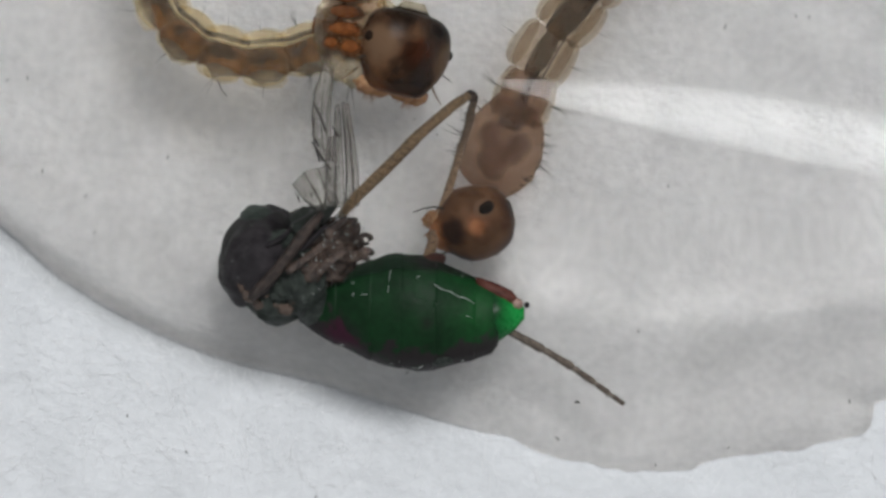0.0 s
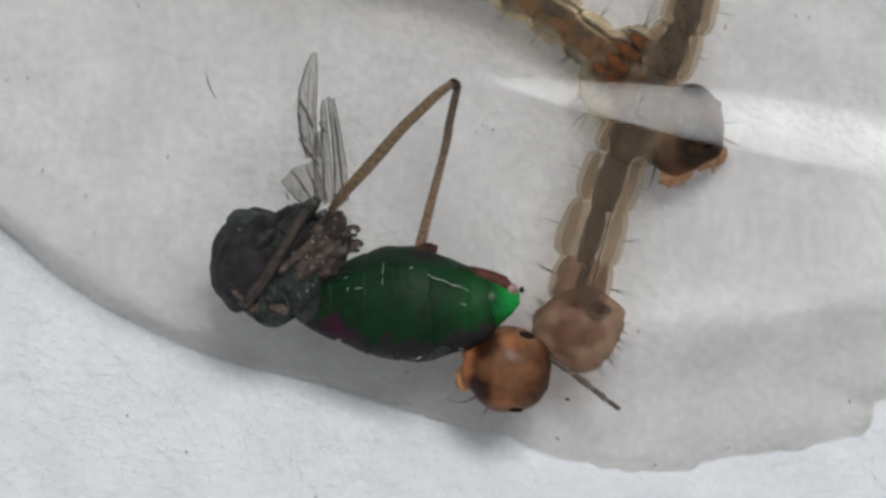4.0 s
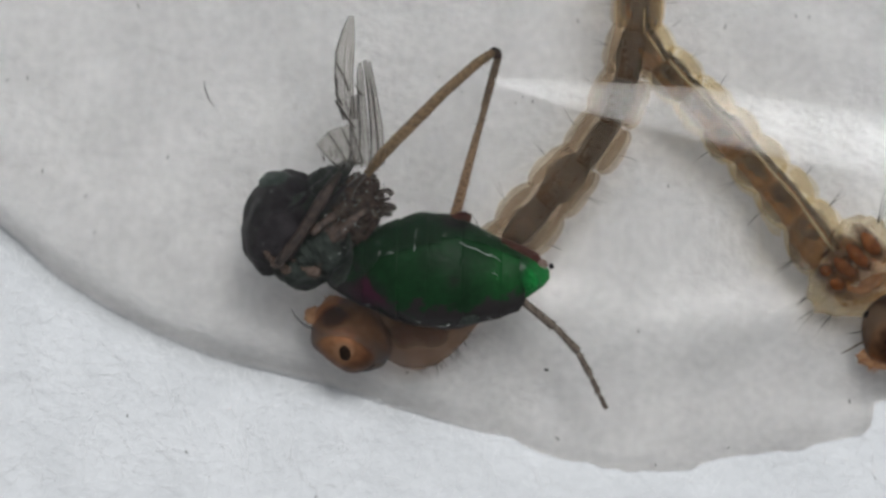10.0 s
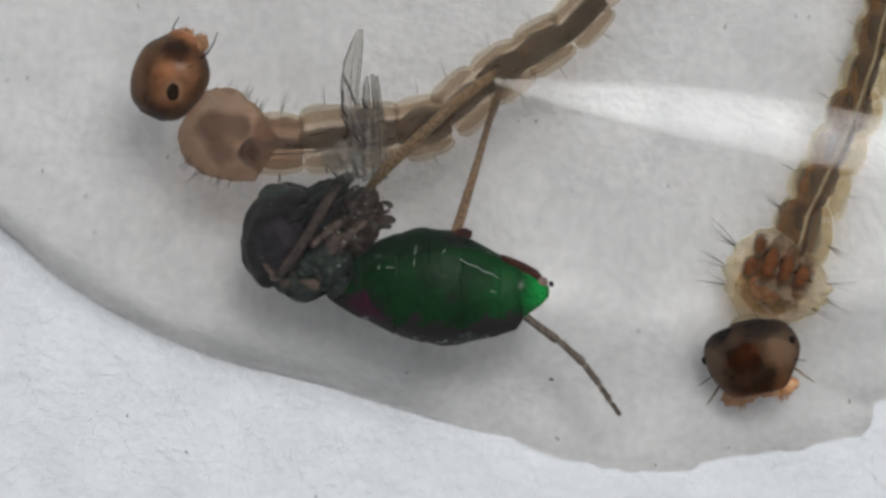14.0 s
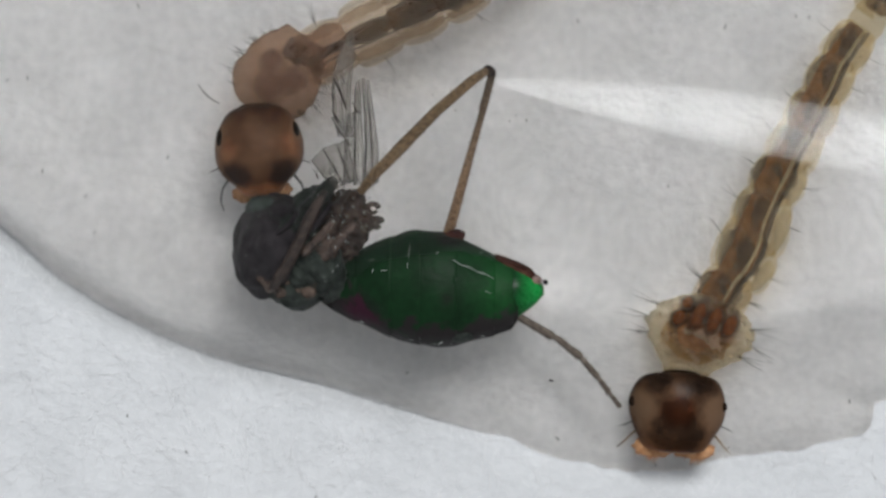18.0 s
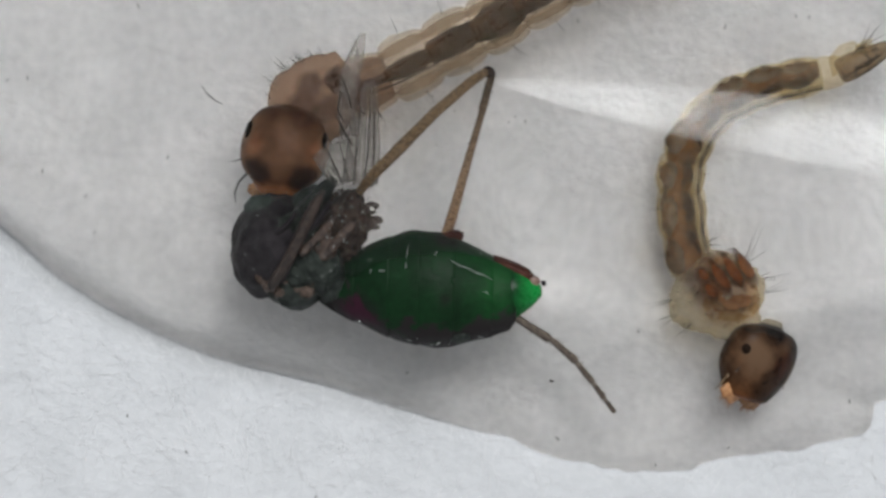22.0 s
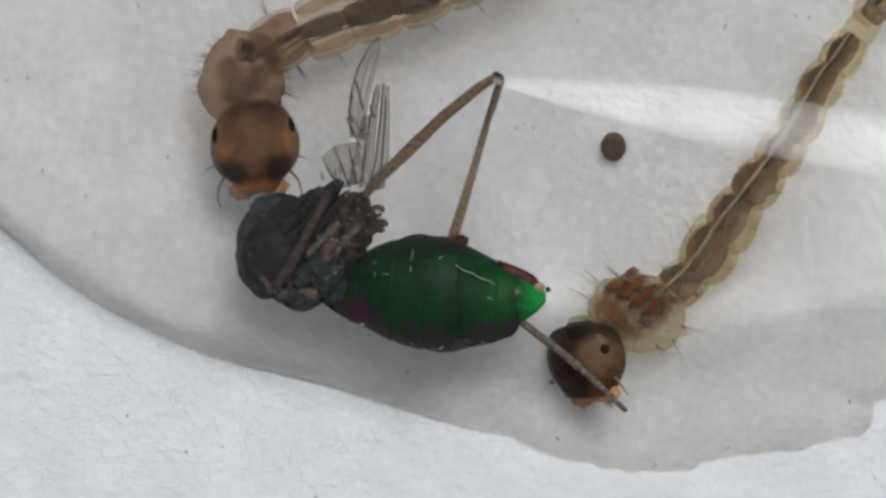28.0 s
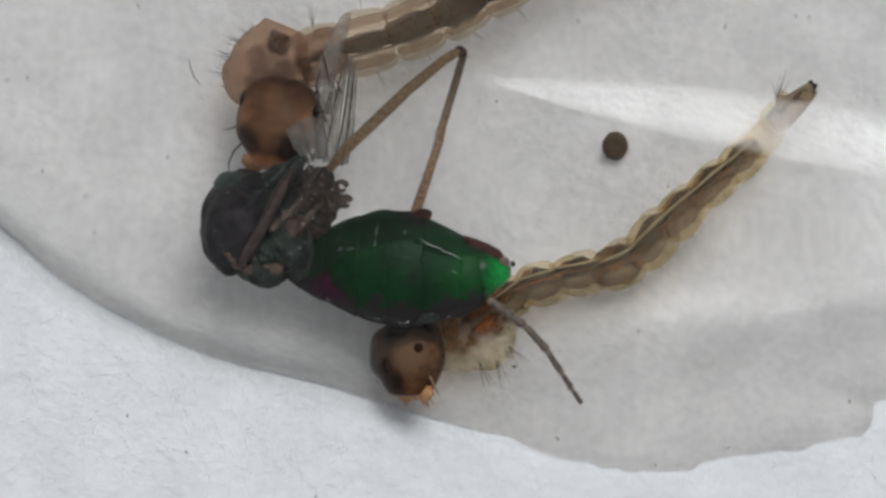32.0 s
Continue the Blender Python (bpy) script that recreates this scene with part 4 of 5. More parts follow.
        if not cream:
            prof = [(-0.52, 0.60), (-0.44, 0.74), (-0.28, 0.80), (-0.02, 0.82), (0.26, 0.80), (0.42, 0.74), (0.50, 0.60)]
        else:
            prof = [(-0.60, 0.62), (-0.50, 0.84), (-0.30, 0.98), (-0.02, 1.0), (0.26, 0.93), (0.46, 0.78), (0.58, 0.60)]
        rings = rounded([(x * L, 0, 0, w * r, w * r * 0.76) for x, r in prof], 3)
        seg = solid("abdominal_ring", *sc(loft(rings, 26, False, rough=0.07, freq=0.04, seed=i * 2.3)), M["chest"] if i == 0 and not cream else M["skin"], larva)
        g = w * (0.70 if cream else 0.52) * ((0.30, 0.62)[i] if i < 2 and not cream else 1)
        q = 0.92 + 0.16 * math.sin(i * 2.4 + 1)
        off = -w * 0.14 if cream else 0
        rings = rounded([(-0.56 * L, off, -3, g * 0.62), (-0.40 * L, off, -3, g * 0.84 * q), (-0.14 * L, off * 1.4, -3, g * 1.08 * q), (0.12 * L, off * 1.3, -3, g * 1.12 * q), (0.36 * L, off, -3, g * 0.88 * q), (0.56 * L, off, -3, g * 0.62)], 4)
        solid("gut", *sc(loft(rings, 18, True, 0.7, 0.30, 0.06, i * 1.7)), M["gut"], seg, "brown gut showing through")
        rings = rounded([(-0.54 * L, off, 6, g * 0.30), (-0.2 * L, off - 4, 12, g * 0.52), (0.1 * L, off + 4, 12, g * 0.46), (0.50 * L, off, 6, g * 0.30)], 3)
        solid("food_strand", *sc(loft(rings, 12, True, 0.8, 0.4, 0.07, i * 2.9)), M["food"], seg, "dark food strand in the gut")
        for s in (1, -1):
            pts = [(x * L, (w * 0.16 if s > 0 else w * 0.36) + 1.0 * math.sin(x * 6 + i), w * 0.56) for x in (-0.56, -0.2, 0.2, 0.56)]
            if cream:
                solid("air_tube", *sc(tube(pts, [1.4, 2.5, 2.2, 1.2] if s > 0 else [3.4, 4.2, 4.2, 3.4], 8)), AIR if s > 0 else DARKTUBE, seg)
            else:
                solid("air_tube", *sc(tube(pts, [1.7] * 4, 6)), DARKTUBE, seg)
            solid("seta_tuft", *sc(hairs((-4, s * w * 0.94, 2), (-0.1, s, 0.1), 2 if i else 6, 48 - 2 * i, 0.3, 0.6, 40 + i * 2 + s)), SETA, seg)
            if cream:
                solid("side_lobe", *sc(blob((4, s * w * 0.78, -2), (L * 0.44, w * 0.30, w * 0.40), 20, 14, 0.22, 4, s * (4 + 5 * math.sin(i * 1.9)))), M["lobe"], seg)
            else:
                rings = rounded([(-0.55 * L, s * w * 0.68, -2, w * 0.07, w * 0.12), (-0.46 * L, s * w * 0.70, -2, w * 0.19, w * 0.32), (-0.2 * L, s * w * 0.73, -2, w * 0.27, w * 0.40), (0.1 * L, s * w * 0.75, -2, w * 0.29, w * 0.42), (0.38 * L, s * w * 0.71, -2, w * 0.24, w * 0.36), (0.51 * L, s * w * 0.68, -2, w * 0.08, w * 0.14)], 3)
                solid("side_lobe", *sc(loft(rings, 20, True, rough=0.22, freq=0.05, seed=i * 3 + s)), M["lobe"], seg)
        parts.append(seg)
    # tail ring with gills and fan
    rings = [(-36, 0, 0, 22), (-20, 0, 0, 30), (6, 0, 0, 33), (30, 0, 0, 30), (40, 0, 0, 22)]
    tail = solid("tail_ring", *sc(loft(rings, 20, True, 0.8, 0.08, 0.05)), M["skin"], larva)
    solid("anal_lobe", *sc(loft([(-62, -40, -6, 9), (-52, -36, -6, 19), (-28, -26, -4, 24), (-8, -12, 0, 20)], 16, True, 0.8, 0.1, 0.05)), M["skin"], tail)
    for j in range(4):
        pts = [(-58, -38, -6), (-72, -40 + 8 * j - 12, -6 + 2 * j), (-86, -40 + 12 * j - 16, -4)]
        solid("gill", *sc(tube(pts, (5, 6, 2), 7)), M["skin"], tail)
    solid("tail_fan", *sc(hairs((-60, -42, 0), (-0.7, -0.7, 0), 9, 74, 0.35, 1.0, 77)), SETA, tail, "fan of fine tail bristles")
    parts.append(tail)
    rings = [(-50, 0, 0, 12), (-44, 0, 0, 15), (-10, 0, 0, 21), (24, 0, 0, 25), (44, 0, 0, 23), (50, 0, 0, 17)]
    siphon = solid("breathing_tube", *sc(loft(rings, 18, True, 0.95, 0.05, 0.05)), TUBE, larva, "brown striped breathing tube")
    for s in (1, -1):
        solid("stripe", *sc(tube([(-40, s * 6, 11), (0, s * 8, 17), (36, s * 9, 19)], (3, 5, 4), 8)), FOOD, siphon)
        solid("valve", *sc(blob((-52, s * 7, 5), (7, 5, 5), 10, 6)), EYE, siphon)
    solid("seta_tuft", *sc(hairs((10, -20, 0), (-0.3, -1, 0), 4, 46, 0.3, 1.0, 5)), SETA, siphon)
    parts.append(siphon)
    return parts


# ---------------------------------------------------------------- specks and lint


def build_specks():
    rnd = random.Random(9)
    for x, y, l in ((3.45, 2.72, 0.112), (4.31, 2.85, 0.070), (4.47, 2.84, 0.056), (-5.23, 2.16, 0.056), (-4.99, 2.19, 0.063), (-3.32, 1.26, 0.063), (-4.80, 1.14, 0.056), (-4.13, 0.41, 0.049), (-4.28, 0.83, 0.063), (-3.18, -2.51, 0.056), (1.65, 2.79, 0.063), (-3.73, 2.97, 0.098), (2.75, 0.77, 0.056), (4.97, -1.86, 0.063), (3.53, -2.43, 0.070), (1.27, 2.01, 0.049), (2.41, -0.80, 0.063), (1.42, -2.30, 0.098), (-0.41, -1.33, 0.070), (2.63, -2.66, 0.070), (-3.91, -2.06, 0.042), (-1.57, -3.07, 0.042)):
        n = rnd.uniform(-0.6, 0.6)
        a = rnd.uniform(0.6, 2.4)
        d = Vector((math.cos(a), math.sin(a), 0)) * l * 0.4
        side = Vector((-d.y, d.x, 0)) * n
        pts = [Vector((0, 0, 0.015)) - d, Vector((0, 0, 0.018)) + side, Vector((0, 0, 0.015)) + d]
        ob = solid("dirt_speck", *tube(pts, [0.004, 0.007, 0.003], 5), BLACK)
        ob.location = (x * MM, y * MM, 0)
        tagged(ob, "tiny black dirt speck on the paper", "speck", "specks on the paper")
    pts = [(-0.06, 0.16, 0), (-0.045, 0.06, 0.01), (0.0, -0.06, 0.01), (0.07, -0.15, 0)]
    lint = tagged(solid("lint_fibre", *tube(pts, (0.004, 0.008, 0.008, 0.003), 6), LINT), "thin curved grey lint fibre afloat on the water", "lint")
    mote = tagged(solid("floating_speck", *blob((0, 0, 0), (0.034, 0.014, 0.012), 10, 8, 0.3, 5, -10), BLACK), "small dark speck drifting on the water", "speck")
    v, f = blob((0, 0, 0), (0.155, 0.175, 0.15), 22, 16, 0.12, 3.0)
    pellet = tagged(solid("pellet", v, f, PELLET), "small round brown pellet lying under water", "pellet")
    dust = []
    for x, y, q in ((98, 232, 1.0), (112, 296, 0.8), (152, 270, 0.9), (186, 180, 0.7), (176, 214, 0.8), (246, 252, 0.9), (276, 254, 1.2), (258, 262, 0.8), (120, 210, 0.6), (226, 330, 0.7)):
        ob = solid("floating_speck", *blob((0, 0, 0), (0.014 * q, 0.008 * q, 0.008 * q), 8, 6, 0.4, 5, x), BLACK)
        dust.append((tagged(ob, "tiny dark grain afloat beside the fly", "speck", "grains afloat"), x * U, y * U))
    return lint, mote, pellet, dust


build_water()
build_ground()
build_lamp()
FLY, FOOT_CHAIN, WING, THORAX = build_fly()
PINKISH_PARTS = build_larva("pinkish", "tan mosquito larva with pinkish thorax, bristly, in the water", 0.00678)
CREAM_PARTS = build_larva("cream", "cream see-through mosquito larva with brown gut, in the water", 0.00687)
LINT_OB, MOTE, PELLET_OB, DUST = build_specks()


# ---------------------------------------------------------------- what moves


def curve_points(ctrl, marks):
    """Places at the arc lengths marks on a smooth line through ctrl, run on straight past its end."""
    c = [Vector((*p, 0)) for p in ctrl]
    c = [c[0] * 2 - c[1]] + c + [c[-1] * 2 - c[-2]]
    fine = []
    for j in range(1, len(c) - 2):
        for s in range(16):
            u = s / 16
            fine.append(0.5 * (2 * c[j] + (c[j + 1] - c[j - 1]) * u + (2 * c[j - 1] - 5 * c[j] + 4 * c[j + 1] - c[j + 2]) * u * u + (3 * c[j] - c[j - 1] - 3 * c[j + 1] + c[j + 2]) * u**3))
    fine.append(c[-2])
    out, run, j = [], 0.0, 0
    for m in marks:
        while j < len(fine) - 2 and run + (fine[j + 1] - fine[j]).length < m:
            run += (fine[j + 1] - fine[j]).length
            j += 1
        d = (fine[j + 1] - fine[j])
        out.append((fine[j] + d.normalized() * (m - run), d.normalized()))
    return out


def flat_pose(p, d, z, roll=0):
    """At p (mm), x axis along d."""
    return pose(p[0] * MM, p[1] * MM, z * MM, roll, 0, math.degrees(math.atan2(d[1], d[0])))


class Track:
    """Collects the rows of a thing's parts."""

    def __init__(self):
        self.rows = {}

    def add(self, part, t, m):
        self.rows.setdefault(part, []).append((t, m))

    def key(self):
        for part, rows in self.rows.items():
            walk(part, rows)


def motions():
    tracks = Track()

    def swim(parts, ring, k, z, tail_z, drawn_z, lean, t, roll, mouth, head, chest, *spine):
        """One moment of a larva, mm: its mouth, head and chest, then the line of its belly to the tail, as drawn at the height drawn_z; the body rises from z to tail_z and shares the head's roll by the part lean."""
        def at(p, h):
            return Vector(p) * ((40 - h) / (40 - drawn_z))
        h = Vector(mouth) - Vector(head)
        tracks.add(parts[0], t, flat_pose(at(head, z), h, z + 0.12, roll))
        marks = [k * m for m in [0] + [62 + ring * (i + 0.45) for i in range(8)] + [62 + ring * 8 + 22, 62 + ring * 8 + 92]]
        got = curve_points([chest, *spine], marks)
        to_head = (Vector(head) - Vector(chest)).normalized()
        d0 = (to_head * 0.6 - Vector(got[0][1][:2]) * 0.5).normalized()
        tracks.add(parts[1], t, flat_pose(at(chest, z), d0, z, roll * lean * 0.6))
        for i, (part, (p, d)) in enumerate(zip(parts[2:], got[1:])):
            zi = z + (tail_z - z) * (i + 1) / 10
            tracks.add(part, t, flat_pose(at(p[:2], zi), (-d[0], -d[1]), zi, roll * lean))

    def cream(t, roll, *line, z=0.43, tail=0.75, ring=72):
        if 5.5 <= t <= 10:
            tail = 1.5
        swim(CREAM_PARTS, ring, 0.00687, z, tail, 1.4 if t < 2.5 else 1.0 if t == 3 else 0.5, 0.8, t, roll, *line)

    def pinkish(t, roll, *line):
        z, tail = (0.42, 1.55) if 5 < t < 11.3 else (0.6, 1.4) if 11.3 < t < 13.3 else (1.45, 1.55) if 13.3 < t < 15 else (1.05, 1.45)
        swim(PINKISH_PARTS, 86, 0.00678, z, tail, 1.1, 0.0, t, roll, *line)

    fly_rows = []

    def fly(t, x, y, turn):
        fly_rows.append((t, pose(x * 1.021 * MM, y * 1.021 * MM, FLY_Z * MM, 0, 0, turn)))

    def foot(t, *line):
        i = next((j for j in range(len(fly_rows) - 1) if fly_rows[j + 1][0] >= t), 0)
        (ta, a), (tb, b) = fly_rows[i], fly_rows[i + 1]
        base = a.lerp(b, (t - ta) / (tb - ta))
        run = 0.0
        marks = []
        for _, l in FOOT_CHAIN:
            marks.append((run + l / 2) * U)
            run += l
        for i, ((seg, _), (p, d)) in enumerate(zip(FOOT_CHAIN, curve_points(line, marks))):
            z = 1.16 - 0.06 * i
            tracks.add(seg, t, base.inverted() @ flat_pose(p * ((40 - z) / 38.11), d, z))

    def wing(t, turn):
        tracks.add(WING, t, pose(*[c * MM for c in WING_ROOT], 0, 0, turn))

    def drift(thing, z, *rows):
        """Afloat on the water, or at the height z where it is given."""
        for t, x, y, *turn in rows:
            tracks.add(thing, t, pose(x * MM, y * MM, (z or water_height(x, y) + 0.01) * MM, 0, 0, *turn))

    pinkish(0, -60, (-0.14, 0.21), (0.37, 0.35), (0.68, 1.19), (0.95, 1.77), (1.12, 2.21), (1.40, 2.65), (1.73, 3.05), (2.07, 3.53))
    pinkish(0.5, -62, (0.52, -0.23), (0.96, 0.02), (0.88, 0.74), (1.02, 1.40), (1.19, 1.97), (1.36, 2.51), (1.56, 3.05), (1.80, 3.60))
    pinkish(1, -70, (0.92, -0.79), (1.54, -0.71), (1.92, -0.01), (1.88, 0.65), (1.88, 1.26), (2.00, 1.94), (2.21, 2.57), (2.48, 3.12), (2.75, 3.73))
    pinkish(2, -70, (0.87, -0.95), (1.53, -0.99), (2.07, -0.29), (2.17, 0.26), (2.22, 0.87), (2.32, 1.48), (2.48, 2.14), (2.66, 2.75), (2.82, 3.33))
    pinkish(3, -70, (0.79, -1.15), (1.37, -1.25), (1.99, -0.58), (2.19, -0.03), (2.38, 0.58), (2.51, 1.19), (2.70, 1.80), (2.92, 2.41), (3.09, 2.99), (3.22, 3.60))
    pinkish(3.5, -40, (0.38, -1.35), (0.98, -1.44), (1.75, -0.89), (1.95, -0.25), (2.11, 0.33), (2.31, 0.99), (2.55, 1.60), (2.75, 2.23), (2.90, 2.82), (3.02, 3.39))
    pinkish(5.5, 50, (-0.10, -1.25), (0.44, -1.42), (1.21, -1.08), (1.44, -0.32), (1.58, 0.24), (1.77, 0.92), (2.04, 1.48), (2.48, 2.00), (2.89, 2.44), (3.16, 2.99), (3.43, 3.53))
    pinkish(6, 50, (-0.54, -1.12), (-0.11, -1.37), (0.78, -1.30), (1.39, -0.76), (1.70, -0.16), (1.88, 0.40), (2.02, 1.01), (2.15, 1.62), (2.29, 2.23), (2.34, 2.85), (2.38, 3.39))
    pinkish(7, 50, (-0.92, -0.81), (-0.59, -1.25), (0.31, -1.39), (1.06, -0.96), (1.58, -0.32), (1.80, 0.20), (1.97, 0.81), (2.04, 1.42), (2.07, 2.03), (2.11, 2.65), (2.13, 3.26))
    pinkish(8, 50, (-1.12, -0.78), (-0.69, -1.23), (0.23, -1.30), (1.00, -0.87), (1.62, -0.21), (2.00, 0.33), (2.30, 0.99), (2.45, 1.62), (2.55, 2.23), (2.60, 2.85), (2.65, 3.46))
    pinkish(9, 45, (-1.06, -0.78), (-0.72, -1.16), (0.19, -1.25), (0.96, -0.87), (1.62, -0.21), (2.04, 0.33), (2.28, 0.99), (2.41, 1.62), (2.46, 2.23), (2.46, 2.85), (2.48, 3.46))
    pinkish(10, 45, (-1.41, -0.54), (-1.10, -0.96), (-0.30, -0.83), (0.34, -0.21), (0.90, 0.25), (1.36, 0.74), (1.84, 1.28), (2.14, 1.89), (2.29, 2.50), (2.36, 3.12))
    pinkish(11, 40, (-1.62, -0.50), (-1.32, -0.91), (-0.46, -0.83), (0.20, -0.28), (0.82, 0.25), (1.33, 0.68), (1.77, 1.23), (2.07, 1.82), (2.26, 2.43), (2.39, 3.05))
    pinkish(11.6, 0, (-2.38, 0.15), (-2.18, -0.32), (-1.51, -0.46), (-0.84, 0.06), (-0.16, 0.62), (0.45, 1.09), (0.99, 1.69), (1.46, 2.23), (1.87, 2.77), (2.17, 3.33))
    pinkish(12, -50, (-2.45, 0.29), (-2.31, -0.15), (-1.65, -0.31), (-0.98, 0.12), (-0.30, 0.67), (0.31, 1.21), (0.92, 1.69), (1.46, 2.17), (1.95, 2.65), (2.34, 3.19))
    pinkish(13, -60, (-2.89, 0.72), (-2.73, 0.28), (-2.04, -0.05), (-1.25, 0.22), (-0.50, 0.74), (0.11, 1.26), (0.72, 1.70), (1.26, 2.23), (1.80, 2.77), (2.21, 3.26))
    pinkish(13.6, -60, (-3.28, 1.77), (-3.45, 1.21), (-2.77, 0.72), (-2.06, 0.82), (-1.42, 0.99), (-0.81, 1.09), (-0.26, 1.40), (0.24, 1.84), (0.79, 2.34), (1.26, 2.78), (1.67, 3.26))
    pinkish(14, -55, (-3.02, 2.61), (-3.26, 2.09), (-2.65, 1.40), (-1.99, 1.28), (-1.31, 1.35), (-0.70, 1.40), (-0.09, 1.53), (0.45, 1.94), (0.99, 2.31), (1.60, 2.72), (2.00, 3.19))
    pinkish(14.5, -10, (-2.60, 3.26), (-2.50, 2.66), (-1.96, 2.14), (-1.38, 1.82), (-0.81, 1.67), (-0.20, 1.70), (0.38, 1.94), (0.99, 2.21), (1.53, 2.55), (1.97, 2.99))
    pinkish(15.2, 0, (-3.35, 2.58), (-2.80, 2.31), (-1.99, 2.38), (-1.45, 2.72), (-0.84, 2.85), (-0.23, 2.99), (0.38, 3.19), (0.99, 3.39))
    pinkish(15.9, 0, (-3.01, 1.23), (-2.53, 1.70), (-2.19, 2.24), (-1.86, 2.78), (-1.31, 3.02), (-0.70, 3.16), (-0.09, 3.36), (0.51, 3.60))
    pinkish(16.5, 40, (-2.18, 0.66), (-2.19, 1.23), (-2.32, 2.04), (-2.09, 2.65), (-1.62, 2.97), (-0.98, 3.12), (-0.30, 3.29), (0.38, 3.53))
    pinkish(17, 60, (-2.39, 0.63), (-2.29, 1.16), (-2.26, 2.04), (-2.03, 2.65), (-1.52, 2.95), (-0.84, 3.09), (-0.16, 3.29), (0.51, 3.53))
    pinkish(17.5, 15, (-2.05, 0.60), (-2.12, 1.16), (-1.96, 1.90), (-1.58, 2.48), (-1.04, 2.75), (-0.50, 2.92), (0.11, 3.12), (0.72, 3.39))
    pinkish(18, 0, (-2.14, 0.60), (-2.19, 1.21), (-1.99, 2.03), (-1.45, 2.34), (-0.98, 2.57), (-0.47, 2.80), (0.04, 3.04), (0.58, 3.36))
    pinkish(19, 0, (-2.12, 0.63), (-2.08, 1.27), (-1.75, 2.03), (-1.16, 2.30), (-0.67, 2.48), (-0.20, 2.70), (0.31, 2.92), (0.85, 3.12), (1.40, 3.39))
    pinkish(20, 0, (-2.06, 0.60), (-1.93, 1.19), (-1.57, 1.70), (-0.91, 1.85), (-0.38, 1.97), (0.11, 2.24), (0.65, 2.53), (1.12, 2.78), (1.60, 3.05), (2.07, 3.33))
    pinkish(21, 0, (-1.90, 0.60), (-1.77, 1.16), (-1.50, 1.70), (-0.84, 1.92), (-0.30, 2.13), (0.19, 2.45), (0.68, 2.72), (1.19, 2.97), (1.73, 3.26))
    pinkish(21.6, 0, (-1.97, 0.70), (-1.85, 1.27), (-1.55, 1.80), (-0.91, 2.00), (-0.33, 2.20), (0.18, 2.50), (0.68, 2.75), (1.19, 2.99), (1.73, 3.26))
    pinkish(22, 0, (-1.99, 0.60), (-1.89, 1.19), (-1.57, 1.75), (-0.91, 1.97), (-0.35, 2.23), (0.14, 2.49), (0.65, 2.74), (1.12, 3.02), (1.67, 3.29))
    pinkish(22.5, 0, (-1.73, 0.73), (-1.64, 1.34), (-1.69, 1.87), (-1.01, 2.16), (-0.43, 2.38), (0.11, 2.65), (0.65, 2.92), (1.16, 3.19))
    pinkish(23, 0, (-1.82, 0.56), (-1.87, 1.12), (-1.72, 1.90), (-1.11, 2.21), (-0.57, 2.47), (-0.03, 2.74), (0.48, 2.99), (0.99, 3.26))
    pinkish(24, 0, (-1.94, 0.49), (-1.94, 1.07), (-1.48, 1.50), (-0.84, 1.48), (-0.26, 1.53), (0.18, 1.77), (0.62, 2.07), (1.06, 2.48), (1.43, 2.99), (1.60, 3.60), (1.80, 4.00), (2.02, 3.93), (2.06, 3.53), (2.05, 3.16))
    pinkish(24.8, 0, (-1.84, 0.49), (-1.85, 1.05), (-1.52, 1.56), (-0.85, 1.60), (-0.26, 1.73), (0.24, 2.00), (0.72, 2.34), (1.19, 2.68), (1.53, 3.16), (1.70, 3.77), (1.92, 4.07), (2.11, 3.87), (2.15, 3.46), (2.18, 3.05))
    pinkish(25, 0, (-1.91, 0.48), (-1.89, 1.05), (-1.55, 1.77), (-0.98, 2.03), (-0.42, 2.19), (0.12, 2.46), (0.65, 2.77), (1.12, 3.12), (1.46, 3.66), (1.80, 4.00), (2.06, 3.87), (2.14, 3.46), (2.18, 3.05))
    pinkish(25.5, -20, (-2.39, 0.43), (-2.47, 0.97), (-1.92, 1.77), (-1.37, 2.09), (-0.83, 2.31), (-0.28, 2.58), (0.26, 2.85), (0.82, 3.19), (1.40, 3.70), (1.87, 4.00), (2.21, 3.83), (2.34, 3.46), (2.41, 3.09))
    pinkish(27.5, 30, (-2.59, 0.57), (-2.39, 0.97), (-2.79, 1.53), (-2.52, 2.09), (-1.99, 2.43), (-1.48, 2.65), (-0.94, 2.82), (-0.42, 2.95), (0.14, 3.14))
    pinkish(28, 0, (-2.18, 0.66), (-2.24, 1.25), (-2.41, 1.98), (-1.99, 2.46), (-1.44, 2.68), (-0.87, 2.86), (-0.30, 3.04), (0.24, 3.26))
    pinkish(29, 10, (-2.02, 0.67), (-1.84, 1.23), (-1.87, 1.89), (-1.19, 2.11), (-0.58, 2.26), (-0.03, 2.57), (0.45, 2.85), (0.95, 3.12), (1.53, 3.33))
    pinkish(30, 0, (-2.14, 0.58), (-2.13, 1.14), (-2.34, 1.96), (-1.99, 2.39), (-1.50, 2.63), (-0.96, 2.82), (-0.42, 2.99), (0.18, 3.16))
    pinkish(31, 0, (-2.20, 0.78), (-2.15, 1.34), (-1.84, 1.70), (-1.19, 1.67), (-0.64, 1.73), (-0.15, 1.97), (0.33, 2.31), (0.80, 2.72), (1.12, 3.33), (1.29, 3.80), (1.56, 4.00), (1.77, 3.73), (1.77, 3.26))
